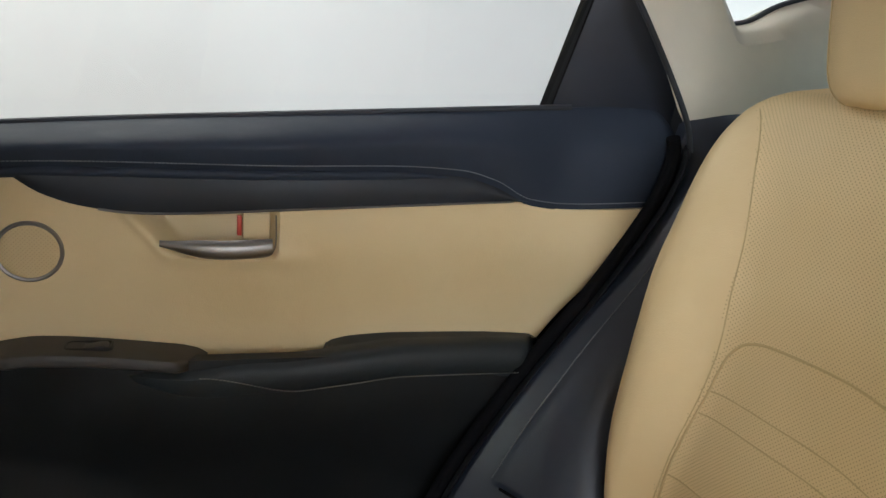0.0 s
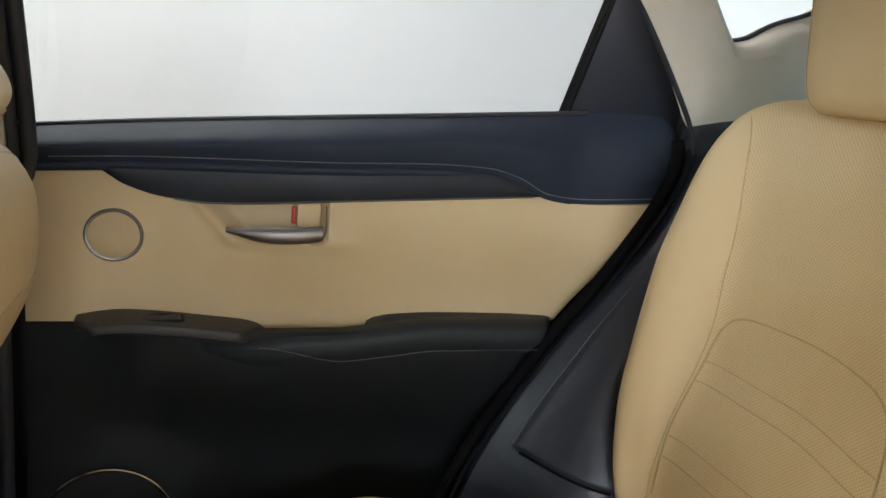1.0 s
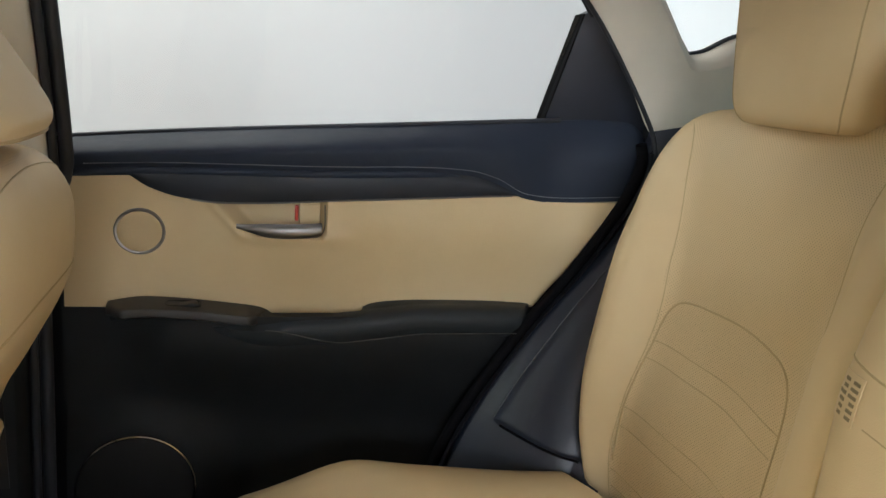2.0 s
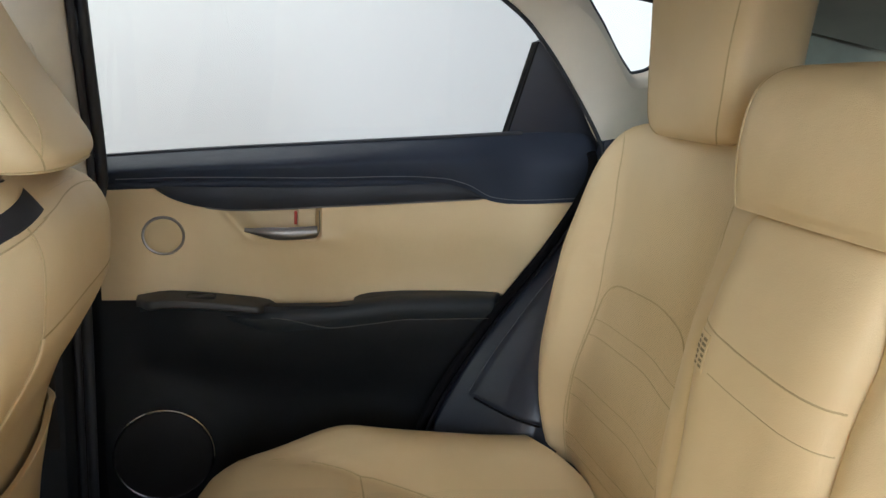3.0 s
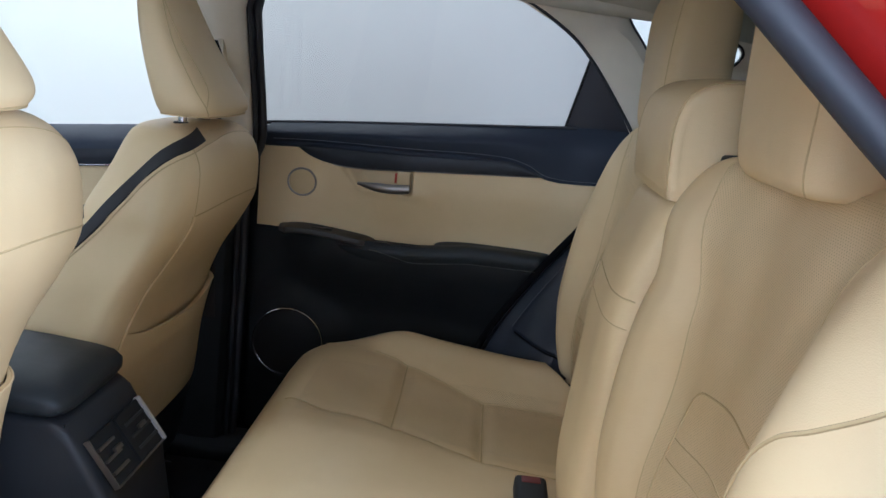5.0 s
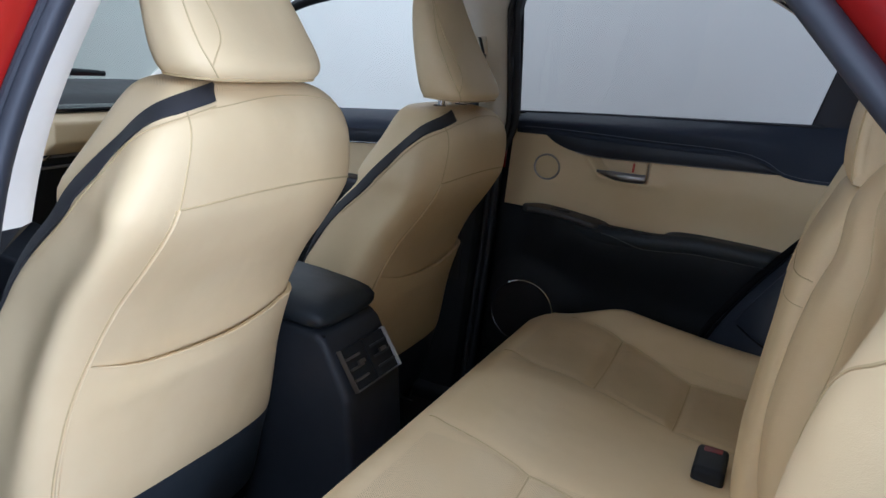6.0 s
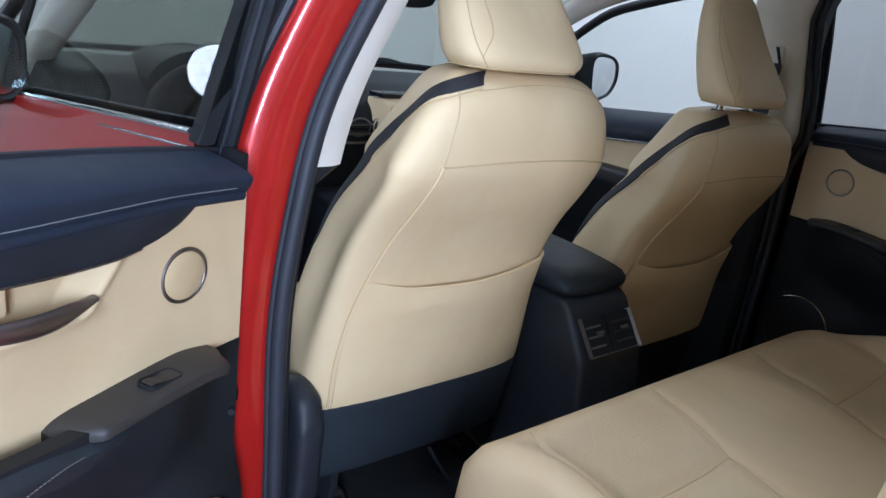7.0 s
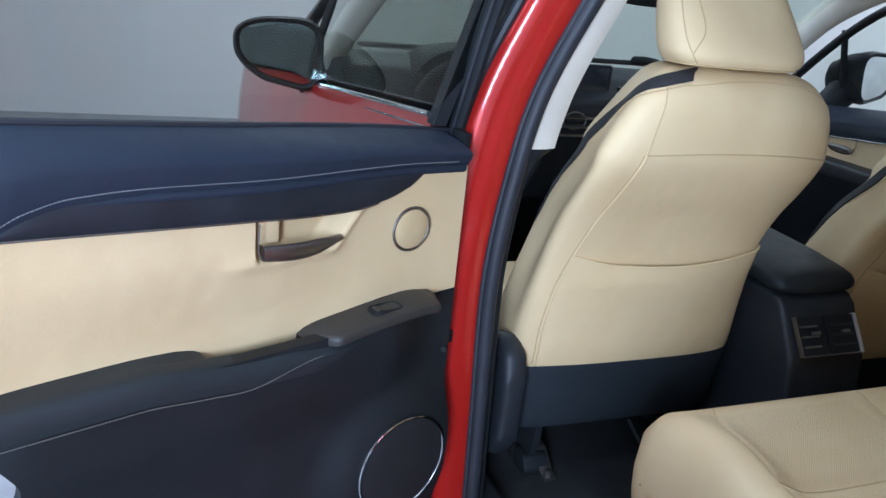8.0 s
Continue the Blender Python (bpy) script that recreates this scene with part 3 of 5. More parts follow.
class Back:
    """A backrest half on the side sg; w runs from the car's middle outwards."""

    def __init__(self, sg):
        self.sg = sg

    def x(self, w, z, s=None):
        if s is None:
            s = (w - EDGE_IN(z)) / (EDGE_OUT(z) - EDGE_IN(z))
        q = 0.108 + min(max(s, 0.0), 1.0) * 0.490
        q -= (SEAM_OUT(z) - 0.467) * smoothstep(0.36, 0.455, q) * smoothstep(0.585, 0.52, q)
        out, hol = ACROSS(q)
        return PO(z) + out + HOLLOW(z) * hol - (0.024 if self.sg < 0 else 0.0) * smoothstep(1.08, 1.18, z) * smoothstep(0.30, 0.12, q)

    def mesh(self):
        rings = []
        steps = [i / 84 for i in range(85)]
        for z in flow(0.60, 1.20, 60) + [1.21, 1.218, 1.226, 1.233, 1.239, 1.244, 1.248]:
            wi, wo = EDGE_IN(z), EDGE_OUT(z)
            xb = 0.818 - 0.03 * smoothstep(1.20, 1.248, z)
            ring = [(min(self.x(wi + s * (wo - wi), z, s), xb - 0.005), self.sg * (wi + s * (wo - wi)), z) for s in steps]
            ring += [(xb, self.sg * (wo + (wi - wo) * k), z) for k in (0.0, 0.08, 0.3, 0.5, 0.7, 0.92, 1.0)]
            rings.append(ring)
        return loft(rings)

    def line(self, pts, r=0.0012, n=40, off=-0.0003):
        return tube([(self.x(p[0], p[1]) - off, self.sg * p[0], p[1]) for p in spline(pts, n)], r, 6)


def rear_backrest(sg):
    s = bench
    pad = Back(sg)
    bm = pad.mesh()
    bm.normal_update()
    for f in bm.faces:
        c = f.calc_center_median()
        if SEAM_IN(c.z) < sg * c.y < SEAM_OUT(c.z) and 0.64 < c.z < 1.236 and c.x < 0.775:
            f.material_index = 1
    b = part("backrest", bm, [LEATHER, LEATHER_BACK], s, "pleated perforated backrest with raised bolster")
    part("seam", pad.line([(SEAM_OUT(z), z) for z in flow(0.70, 1.235, 30)], 0.0009, 60), SEAM, b)
    part("seam", pad.line([(SEAM_IN(z), z) for z in flow(0.70, 1.235, 30)], 0.0009, 60), SEAM, b)
    # lumbar panel with pleats
    out = [(0.512, 0.76), (0.494, 0.84), (0.470, 0.935), (0.463, 0.968), (0.455, 0.992), (0.438, 1.006), (0.40, 1.012), (0.33, 1.012), (0.265, 1.004), (0.243, 0.996), (0.230, 0.980), (0.222, 0.95), (0.215, 0.88), (0.212, 0.76)]
    part("seam", pad.line(out, 0.0015, 90), SEAM, b)
    for z in (0.946, 0.921, 0.845, 0.815, 0.742, 0.715):
        part("pleat", pad.line([(0.222, z - 0.012), (0.34, z), (SEAM_OUT(z) - 0.004, z + 0.002)], 0.0009, 30), SEAM, b)
    if sg < 0:
        pipe = [(0.592, 1.172), (0.586, 1.150), (0.574, 1.122), (0.556, 1.100), (0.535, 1.083), (0.518, 1.055), (0.506, 1.015), (0.500, 0.96), (0.504, 0.88), (0.515, 0.80), (0.525, 0.70)]
        part("piping", pad.line(pipe, 0.0019, 60, 0.0), SEAM, b)
    hr = Pad([(1.228, 0.765, 0.070, 0.030), (1.232, 0.766, 0.092, 0.046), (1.250, 0.766, 0.103, 0.055), (1.29, 0.766, 0.110, 0.057), (1.35, 0.766, 0.117, 0.057), (1.42, 0.767, 0.130, 0.054), (1.455, 0.768, 0.122, 0.045), (1.470, 0.769, 0.10, 0.03), (1.474, 0.769, 0.06, 0.015)], sg * 0.326 + (0.013 if sg < 0 else 0.0), 4.2, None, 64)
    hr.rows = [(r[0], r[1] - (0.012 if sg < 0 else 0.0)) + r[2:] for r in hr.rows]
    h = part("headrest", hr.mesh(), LEATHER, s)
    for a in (-0.80, math.pi + 0.80):
        part("seam", tube([hr.at(r, a, 0.0) for r in hr.rows[4:-3]], 0.0009, 6), SEAM, h)
    return s


rear_backrest(1)
rear_backrest(-1)

mid = bench
MID_X = [(0.62, 0.640), (0.70, 0.618), (0.77, 0.611), (0.85, 0.615), (0.95, 0.622), (1.03, 0.627), (1.09, 0.640), (1.14, 0.658), (1.168, 0.669)]
mp = Pad([(z, x + 0.075, 0.1025, 0.075, -0.003) for z, x in MID_X] + [(1.180, 0.752, 0.098, 0.068, -0.002), (1.188, 0.755, 0.08, 0.045)], 0, 7.0, lambda u, z: -0.004 * smoothstep(0.5, 0.95, abs(u)), 96, 60)
# Small black block set in the notch between the backrests.
part("slot_block", box((0.722, -0.160, 1.215), (0.775, -0.112, 1.2395), 0.008, None, 3), BLACK, bench, "black block at the slot between the backrests")
mb = part("middle_backrest", mp.mesh(), LEATHER, mid, "narrow backrest with folding armrest panel")
part("seam", mp.line([(-0.104, 1.050), (-0.092, 1.052), (0.0, 1.058), (0.075, 1.067), (0.096, 1.069)], -1, 0.0011, 40), SEAM, mb)
part("seam", mp.line([(-0.104, 1.014), (-0.09, 1.016), (0.0, 1.021), (0.05, 1.026)], -1, 0.0007, 40), SEAM, mb)
tag = part("care_tag", sheet(lambda y, z: mp.face(y, z, -1, 0.0016), flow(0.060, 0.094, 8), flow(1.022, 1.060, 8), (0.0012, 0, 0)), VINYL, mid, "small printed cloth tag")
tag_rng = random.Random(4)
for i in range(6):
    z = 1.026 + 0.0054 * i
    for y0, y1 in ((0.063, 0.069 + 0.005 * tag_rng.random()), (0.077, 0.082 + 0.006 * tag_rng.random())):
        part("print_bar", sheet(lambda y, q: mp.face(y, q, -1, 0.0022), flow(y0, y1, 3), flow(z, z + 0.0026, 2), (0.0004, 0, 0)), DARK_PRINT, tag)
# low headrest: its side profile, drawn across the car with rounded sides
SADDLE = [tuple(q) for q in spline([(0.672, 1.179), (0.668, 1.200), (0.666, 1.240), (0.669, 1.275), (0.680, 1.300), (0.705, 1.316), (0.745, 1.322), (0.80, 1.320), (0.845, 1.311), (0.862, 1.290), (0.860, 1.262), (0.84, 1.246), (0.79, 1.236), (0.755, 1.224), (0.725, 1.203), (0.700, 1.183), (0.685, 1.177)], 80)]


def saddle(k, y, inset):
    x, z = SADDLE[k]
    a, c = SADDLE[k - 1], SADDLE[(k + 1) % len(SADDLE)]
    n = Vector((c[1] - a[1], 0, a[0] - c[0])).normalized()
    return Vector((x, y, z)) + n * inset * (1.0 if z > 1.19 else 0.25)


rows = [(-0.108, 0.012), (-0.1077, 0.006), (-0.1055, 0.0025), (-0.101, 0.0)] + [(y, 0.0) for y in flow(-0.09, 0.09, 12)] + [(0.101, 0.0), (0.1055, 0.0025), (0.1077, 0.006), (0.108, 0.012)]
bm = loft([[saddle(k, y + 0.004 * (1 if y > 0 else -1) * smoothstep(1.30, 1.22, SADDLE[k][1]), i - 0.003 * (1 - (y / 0.108) ** 2)) for k in range(len(SADDLE))] for y, i in rows], False)
bm.verts.ensure_lookup_table()
for first in (0, len(bm.verts) - len(SADDLE)):
    f = bm.faces.new([bm.verts[first + k] for k in range(len(SADDLE))])
    bmesh.ops.triangulate(bm, faces=[f])
h = part("headrest", bm, LEATHER, mid, "low saddle-shaped headrest")
for sg in (-1, 1):
    part("seam", tube([saddle(k, sg * (0.1035 + 0.004 * smoothstep(1.30, 1.22, SADDLE[k][1])), 0.0004) for k in range(1, 44)], 0.0012, 6), SEAM, h)
for dy in (-0.05, 0.05):
    part("post", tube([(0.745, dy, 1.15), (0.745, dy, 1.23)], 0.006, 12), BLACK, mid)

# seat belt buckles in the crease
for y, c in ((0.055, 0),):
    s = thing("seat_belt_buckle", (0.585, y, 0.64), "black plastic belt buckle with a red release button", "belt buckle", "belt buckles")
    part("shell", box((0.556, y - 0.055, 0.63), (0.606, y + 0.035, 0.705), 0.010, None, 3), BLACK, s)
    part("button", box((0.566, y + 0.008, 0.693), (0.596, y + 0.028, 0.7065), 0.003), BUTTON_RED, s, "red button")
    part("strap", box((0.60, y - 0.022, 0.60), (0.66, y + 0.022, 0.64), 0.004), STRIP, s)

# ---- centre console with rear vents ----
cons = thing("centre_console", (-0.4, 0, 0.36), "black centre console with leather lid and rear air vents", "console")
body = bmesh.new()
prof = [(-1.05, 0.36), (0.02, 0.36), (0.018, 0.55), (0.0, 0.68), (-0.055, 0.775), (-0.075, 0.79), (-0.50, 0.80), (-0.62, 0.74), (-1.0, 0.78), (-1.05, 0.78)]
part("console_body", prism(prof, "y", -0.098, 0.098, 0.014, 3), DARK_PLASTIC, cons)
lid = loft([[(x, hw * se(math.cos(a), 3.5), zc + hz * se(math.sin(a), 2.6)) for a in flow(0, 2 * math.pi, 44)[:-1]]
            for x, hw, hz, zc in ((-0.47, 0.06, 0.01, 0.825), (-0.46, 0.095, 0.028, 0.825), (-0.42, 0.104, 0.034, 0.825), (-0.18, 0.105, 0.030, 0.818), (-0.11, 0.105, 0.028, 0.813), (-0.083, 0.102, 0.025, 0.811), (-0.070, 0.096, 0.018, 0.809), (-0.064, 0.082, 0.008, 0.808))])
part("lid", lid, ARM_LEATHER, cons, "black leather armrest lid")
# vent face, slanting; s runs down it
def vent_pt(y, s, out):
    return (-0.058 + 0.060 * s + 0.85 * out, y, 0.772 - 0.085 * s + 0.5 * out)


def vent_bar(y0, y1, s0, s1, o0, o1):
    b2 = bmesh.new()
    vs = [b2.verts.new(vent_pt(y, s, o)) for y in (y0, y1) for s in (s0, s1) for o in (o0, o1)]
    for q in ((0, 1, 3, 2), (4, 6, 7, 5), (0, 4, 5, 1), (2, 3, 7, 6), (0, 2, 6, 4), (1, 5, 7, 3)):
        b2.faces.new([vs[i] for i in q])
    return b2


vent = part("air_vent", vent_bar(-0.078, 0.074, 0.22, 0.94, 0.002, 0.009), BLACK, cons, "rear air vents with silver ends")
for y, w, mm in ((-0.081, 0.0025, SATIN), (0.071, 0.007, SILVER)):
    part("vent_end", vent_bar(y, y + w, 0.20, 0.96, 0.004, 0.013), mm, vent, "silver painted strip")
part("vent_divider", vent_bar(-0.007, 0.005, 0.23, 0.93, 0.006, 0.013), BLACK, vent)
part("vent_frame", vent_bar(-0.080, 0.072, 0.945, 0.965, 0.004, 0.0125), SATIN, vent)
for c in (-0.041, 0.036):
    for i in range(3):
        part("vent_slat", vent_bar(c - 0.031, c + 0.012 + 0.019 * (c > 0), 0.38 + 0.19 * i, 0.42 + 0.19 * i, 0.005, 0.013), SATIN if c < 0 else CHARCOAL, vent)
    part("vent_knob", vent_bar(c - 0.008, c + 0.012, 0.50, 0.56, 0.013, 0.018), SATIN, vent)


# ---- rear doors: the right one closed, the left one its mirror image, swung open ----
HINGE_X, HINGE_Y, SWING = -0.073, 0.904, 70.0
MIRROR_Y = Matrix.Diagonal((1, -1, 1, 1))
STITCH = table([(-0.10, 1.098), (-0.034, 1.102), (0.094, 1.109), (0.308, 1.115), (0.45, 1.120), (0.505, 1.118), (0.548, 1.108), (0.597, 1.086), (0.64, 1.082), (0.754, 1.088)])
BELT = table([(-0.10, 1.130), (-0.076, 1.133), (0.649, 1.201), (0.80, 1.213)])
PANEL_Y = table([(-0.10, 0.770), (0.04, 0.766), (0.17, 0.752), (0.29, 0.740), (0.60, 0.735), (0.80, 0.725)])
STRIP_LOW = table([(0.027, 1.092), (0.053, 1.076), (0.094, 1.064), (0.146, 1.059), (0.31, 1.069), (0.576, 1.086)])
ARM_TOP = table([(-0.02, 0.904), (0.000, 0.910), (0.05, 0.917), (0.19, 0.905), (0.215, 0.899), (0.225, 0.893), (0.350, 0.898), (0.370, 0.908), (0.395, 0.913), (0.45, 0.915), (0.62, 0.912), (0.636, 0.902)])
ARM_SMOOTH = table([(-0.02, 0.902), (0.05, 0.903), (0.20, 0.896), (0.30, 0.897), (0.38, 0.904), (0.45, 0.911), (0.62, 0.910), (0.636, 0.902)])
REAR_EDGE = table([(0.40, 0.44), (0.55, 0.47), (0.695, 0.514), (0.80, 0.567), (0.90, 0.632), (1.064, 0.745), (1.10, 0.77), (1.18, 0.795)])


def rear_door(side):
    d = thing("rear_door", (HINGE_X, side * HINGE_Y, 0.0),
              "closed rear car door with cream panel and dark armrest" if side > 0 else "open rear car door with cream panel, dark armrest and speaker", "car door", "rear doors")

    def p(name, bm, material, parent=d, label=""):
        if side < 0:
            bm = moved(bm, MIRROR_Y)
        return part(name, bm, material, parent, label)

    # the open door shows its full foot, the closed one is covered there
    def rear_end(z):
        return REAR_EDGE(z) + (0.125 * smoothstep(0.82, 0.64, z) if side < 0 else 0.0)

    # cream panel with a hollow behind the release lever
    def upper(x):
        if x < 0.027:
            return STITCH(x) - 0.006
        if x < 0.585:
            return STRIP_LOW(min(x, 0.576)) - 0.0005
        return STITCH(x) - 0.003

    def lower(x):
        if x < 0.62:
            return min(ARM_TOP(max(x, -0.02)), 0.935) - 0.03 + (0.022 if x < 0.0 else 0.0)
        return 0.905 + (x - 0.632) * (1.088 - 0.907) / (0.757 - 0.632) if x > 0.632 else 0.905

    def panel(x, v):
        zl, zu = min(lower(x), upper(x) - 0.002), upper(x)
        z = zl + v * (zu - zl)
        y = PANEL_Y(x) + 0.022 * smoothstep(1.04, 0.92, z) * smoothstep(0.05, 0.30, x)
        y -= 0.016 * smoothstep(0.55, 0.74, x)
        front = 0.178 - 0.9 * (z - 1.026)
        y += 0.026 * smoothstep(front - 0.008, front + 0.022, x) * smoothstep(0.299, 0.292, x) * smoothstep(1.010, 1.021, z)
        y -= 0.004 * math.exp(-((x - front + 0.012) / 0.008) ** 2) * smoothstep(1.0, 1.02, z)
        y -= 0.006 * smoothstep(0.14, 0.2, x) * smoothstep(0.36, 0.30, x) * math.exp(-((z - 1.012) / 0.012) ** 2)
        return (x, y, z)
    cream = p("door_panel", sheet(panel, flow(-0.062, 0.757, 260), flow(0, 1, 60), (0, 0.012, 0)), VINYL, d, "soft cream vinyl panel")

    # dark padded top below the glass
    def top(x, v):
        e = smoothstep(0.74, 0.812, x) ** 2
        zb, zt = STITCH(min(x, 0.754)) - 0.004 + 0.05 * e, BELT(x) - 0.035 * e
        z = zb + (zt - zb) * v
        y = PANEL_Y(x) - 0.018 + 0.012 * (1 - v) ** 3 + (0.075 - 0.035 * smoothstep(0.1, 0.6, x)) * max(0.0, (v - 0.45) / 0.55) ** 2 + 0.02 * e
        y += 0.010 * math.exp(-((x - 0.64) / 0.05) ** 2) * math.sin(math.pi * v)
        return (x, y, z)
    p("door_top_pad", sheet(top, flow(-0.054, 0.60, 60) + flow(0.61, 0.812, 34), flow(0, 1, 22), (0, 0.02, 0)), NAVY, d, "dark navy stitched vinyl pad")
    bm = bmesh.new()
    x = -0.03
    while x < 0.75:
        pts = []
        for q in flow(x, x + 0.0032, 2):
            zb = STITCH(min(q, 0.754)) - 0.004
            pts.append((q, top(q, 0.008 / (BELT(q) - zb))[1] - 0.0004, STITCH(q) + 0.004))
        tube(pts, 0.0007, 4, bm)
        x += 0.0041
    p("stitching", bm, WHITE_STITCH, d, "pale row of stitches")
    lip = flow(-0.050, 0.53, 60)
    p("rolled_edge", tube([(x, PANEL_Y(x) - 0.0025, STITCH(x) - 0.0072) for x in lip], [0.0070 - 0.0045 * smoothstep(0.40, 0.53, x) for x in lip], 12), NAVY, d, "rolled navy lower edge of the pad")

    # dark wood inlay and its bright lower edge
    def inlay(x, v):
        zl, zu = STRIP_LOW(x), STITCH(x) - 0.001
        if x > 0.505:
            zu = max(zu, zl + 0.001)
        return (x, PANEL_Y(x) - 0.002 - 0.006 * math.sin(math.pi * min(1.0, v * 0.8 + 0.1)), zl + v * (zu - zl))
    p("wood_inlay", sheet(inlay, flow(0.028, 0.592, 70), flow(0, 1, 10), (0, 0.012, 0)), WOOD, d, "dark wood inlay strip")
    p("inlay_edge", tube([(x, PANEL_Y(x) - 0.005, STRIP_LOW(x)) for x in flow(0.11, 0.575, 40)], 0.0014, 6), SATIN, d)

    # release lever
    lev = bmesh.new()
    rings = []
    for x in flow(0.172, 0.292, 24):
        t = (x - 0.172) / 0.12
        hz = (0.4 + 0.6 * smoothstep(-0.1, 0.4, t)) * (0.0035 + 0.0075 * math.sin(math.pi * min(1, 0.15 + 0.55 * t)))
        yy = PANEL_Y(x) - 0.003 - 0.006 * math.sin(math.pi * t)
        rings.append([(x, yy + 0.007 * math.cos(a), 1.026 - 0.004 * math.sin(math.pi * t) + hz * math.sin(a)) for a in flow(0, 2 * math.pi, 16)[:-1]])
    p("release_lever", loft(rings, True, True, lev), SATIN, d, "satin metal release lever")
    bez = [(x, PANEL_Y(x) - 0.0015, z) for x, z in spline([(0.205, 1.0155), (0.225, 1.0125), (0.25, 1.0115), (0.285, 1.0145), (0.294, 1.022), (0.2965, 1.036), (0.2955, 1.062)], 40)]
    p("lever_bezel", tube(bez, 0.0010, 6), SATIN)
    p("lock_knob", box((0.260, 0.752, 1.030), (0.291, 0.785, 1.062), 0.005), VINYL, d, "cream lock knob with a red mark")
    if side > 0:
        p("red_mark", box((0.2545, 0.7575, 1.034), (0.2595, 0.783, 1.056), 0.001), RED_MARK)

    # tweeter
    ring = [(0.040 + 0.0325 * math.cos(a), 0.7645, 1.012 + 0.0310 * math.sin(a)) for a in flow(0, 2 * math.pi, 48)[:-1]]
    tw = p("tweeter", tube(ring, 0.0026, 8, None, True), SATIN, d, "chrome-ringed tweeter")
    p("tweeter_grille", loft([[(0.040 + r * math.cos(a), y + 0.031, 1.012 + 0.95 * r * math.sin(a)) for a in flow(0, 2 * math.pi, 40)[:-1]] for r, y in ((0.031, 0.737), (0.0305, 0.7325), (0.026, 0.7305), (0.012, 0.7295))]), LEATHER_GRILLE, tw)

    # armrest: switch pad, grip, padded rest
    def arm_ring(x):
        zt = ARM_TOP(x) - 0.011 * smoothstep(0.236, 0.222, x)
        f = smoothstep(-0.02, 0.20, x) * smoothstep(0.64, 0.60, x)
        inner = 0.768 - 0.058 * (0.25 + 0.75 * f)
        grip = smoothstep(0.222, 0.236, x) * smoothstep(0.362, 0.345, x)
        zi = ARM_SMOOTH(x) - 0.006 * smoothstep(0.27, 0.20, x)
        thick = 0.40 + 0.60 * smoothstep(0.10, 0.26, x)
        zb = zi - 0.045 * thick
        pts = [(x, 0.775, zt), (x, 0.7665, zt), (x, 0.764, zt - 0.030 * grip), (x, 0.746, zi + 0.001 - 0.030 * grip), (x, 0.741, zi + 0.001), (x, inner + 0.014, zi + 0.001), (x, inner + 0.006, zi - 0.003), (x, inner, zi - 0.012 * thick), (x, inner + 0.002, zi - 0.028 * thick), (x, inner + 0.012, zb), (x, 0.775, zb - 0.01 * thick)]
        return pts
    p("armrest", loft([arm_ring(x) for x in flow(0.0, 0.637, 90)]), ARM_LEATHER, d, "dark padded armrest")

    # hard switch panel on the front of the rest, pointed towards the grip
    def switch_ring(x):
        zt = ARM_TOP(x)
        f = smoothstep(-0.006, 0.025, x) * smoothstep(0.226, 0.19, x)
        inner = 0.768 - 0.064 * (0.35 + 0.65 * f)
        return [(x, 0.776, zt), (x, inner + 0.008, zt), (x, inner + 0.002, zt - 0.002), (x, inner, zt - 0.006), (x, inner + 0.001, zt - 0.013), (x, inner + 0.006, zt - 0.016), (x, 0.776, zt - 0.016)]
    p("switch_panel", loft([switch_ring(x) for x in flow(-0.004, 0.224, 40)]), WARM_GREY, d, "warm grey plastic switch panel")
    cup = [[(0.101 + w * se(math.cos(a), 5), 0.733 + 0.55 * w * se(math.sin(a), 5), z) for a in flow(0, 2 * math.pi, 32)[:-1]] for w, z in ((0.0245, 0.9135), (0.0245, 0.9168), (0.0225, 0.9172), (0.0215, 0.9160), (0.0210, 0.9146))]
    p("switch_cup", loft(cup), BLACK, d, "black recessed switch cup")
    p("window_switch", prism([(0.096, 0.9150), (0.1205, 0.9150), (0.1205, 0.9164), (0.117, 0.9180), (0.112, 0.9178), (0.103, 0.9160), (0.096, 0.9156)], "y", 0.7245, 0.7415, 0.0008), WARM_GREY, d, "grey window switch")
    bm = bmesh.new()
    x = 0.215
    while x < 0.61:
        z = ARM_SMOOTH(x) - 0.036 + 0.022 * smoothstep(0.33, 0.21, x)
        tube([(x, 0.7097, z), (x + 0.0032, 0.7097, z)], 0.0008, 4, bm)
        x += 0.0042
    p("stitching", bm, DIM_STITCH)

    # lower panel, bulging round the speaker
    def low(v, u):
        z = 0.36 + 0.54 * v
        x = -0.062 + u * (rear_end(z) + 0.062)
        y = 0.768 - 0.050 * smoothstep(0.70, 0.87, z) * smoothstep(-0.03, 0.10, x) * smoothstep(0.70, 0.55, x)
        y -= 0.024 * smoothstep(0.16, 0.085, math.hypot(x - 0.034, z - 0.626))
        y -= 0.045 * smoothstep(0.62, 0.48, z) * smoothstep(0.1, 0.25, x)
        return (x, y, z)
    p("lower_panel", sheet(low, flow(0, 1, 60), flow(0, 1, 70), (0, 0.02, 0)), BLACK, d, "black plastic lower door panel")
    sp = [(0.034 + 0.083 * math.cos(a), 0.741, 0.626 + 0.083 * math.sin(a)) for a in flow(0, 2 * math.pi, 64)[:-1]]
    s = p("speaker", tube(sp, 0.0026, 8, None, True), CHROME, d, "round speaker with a bright ring")
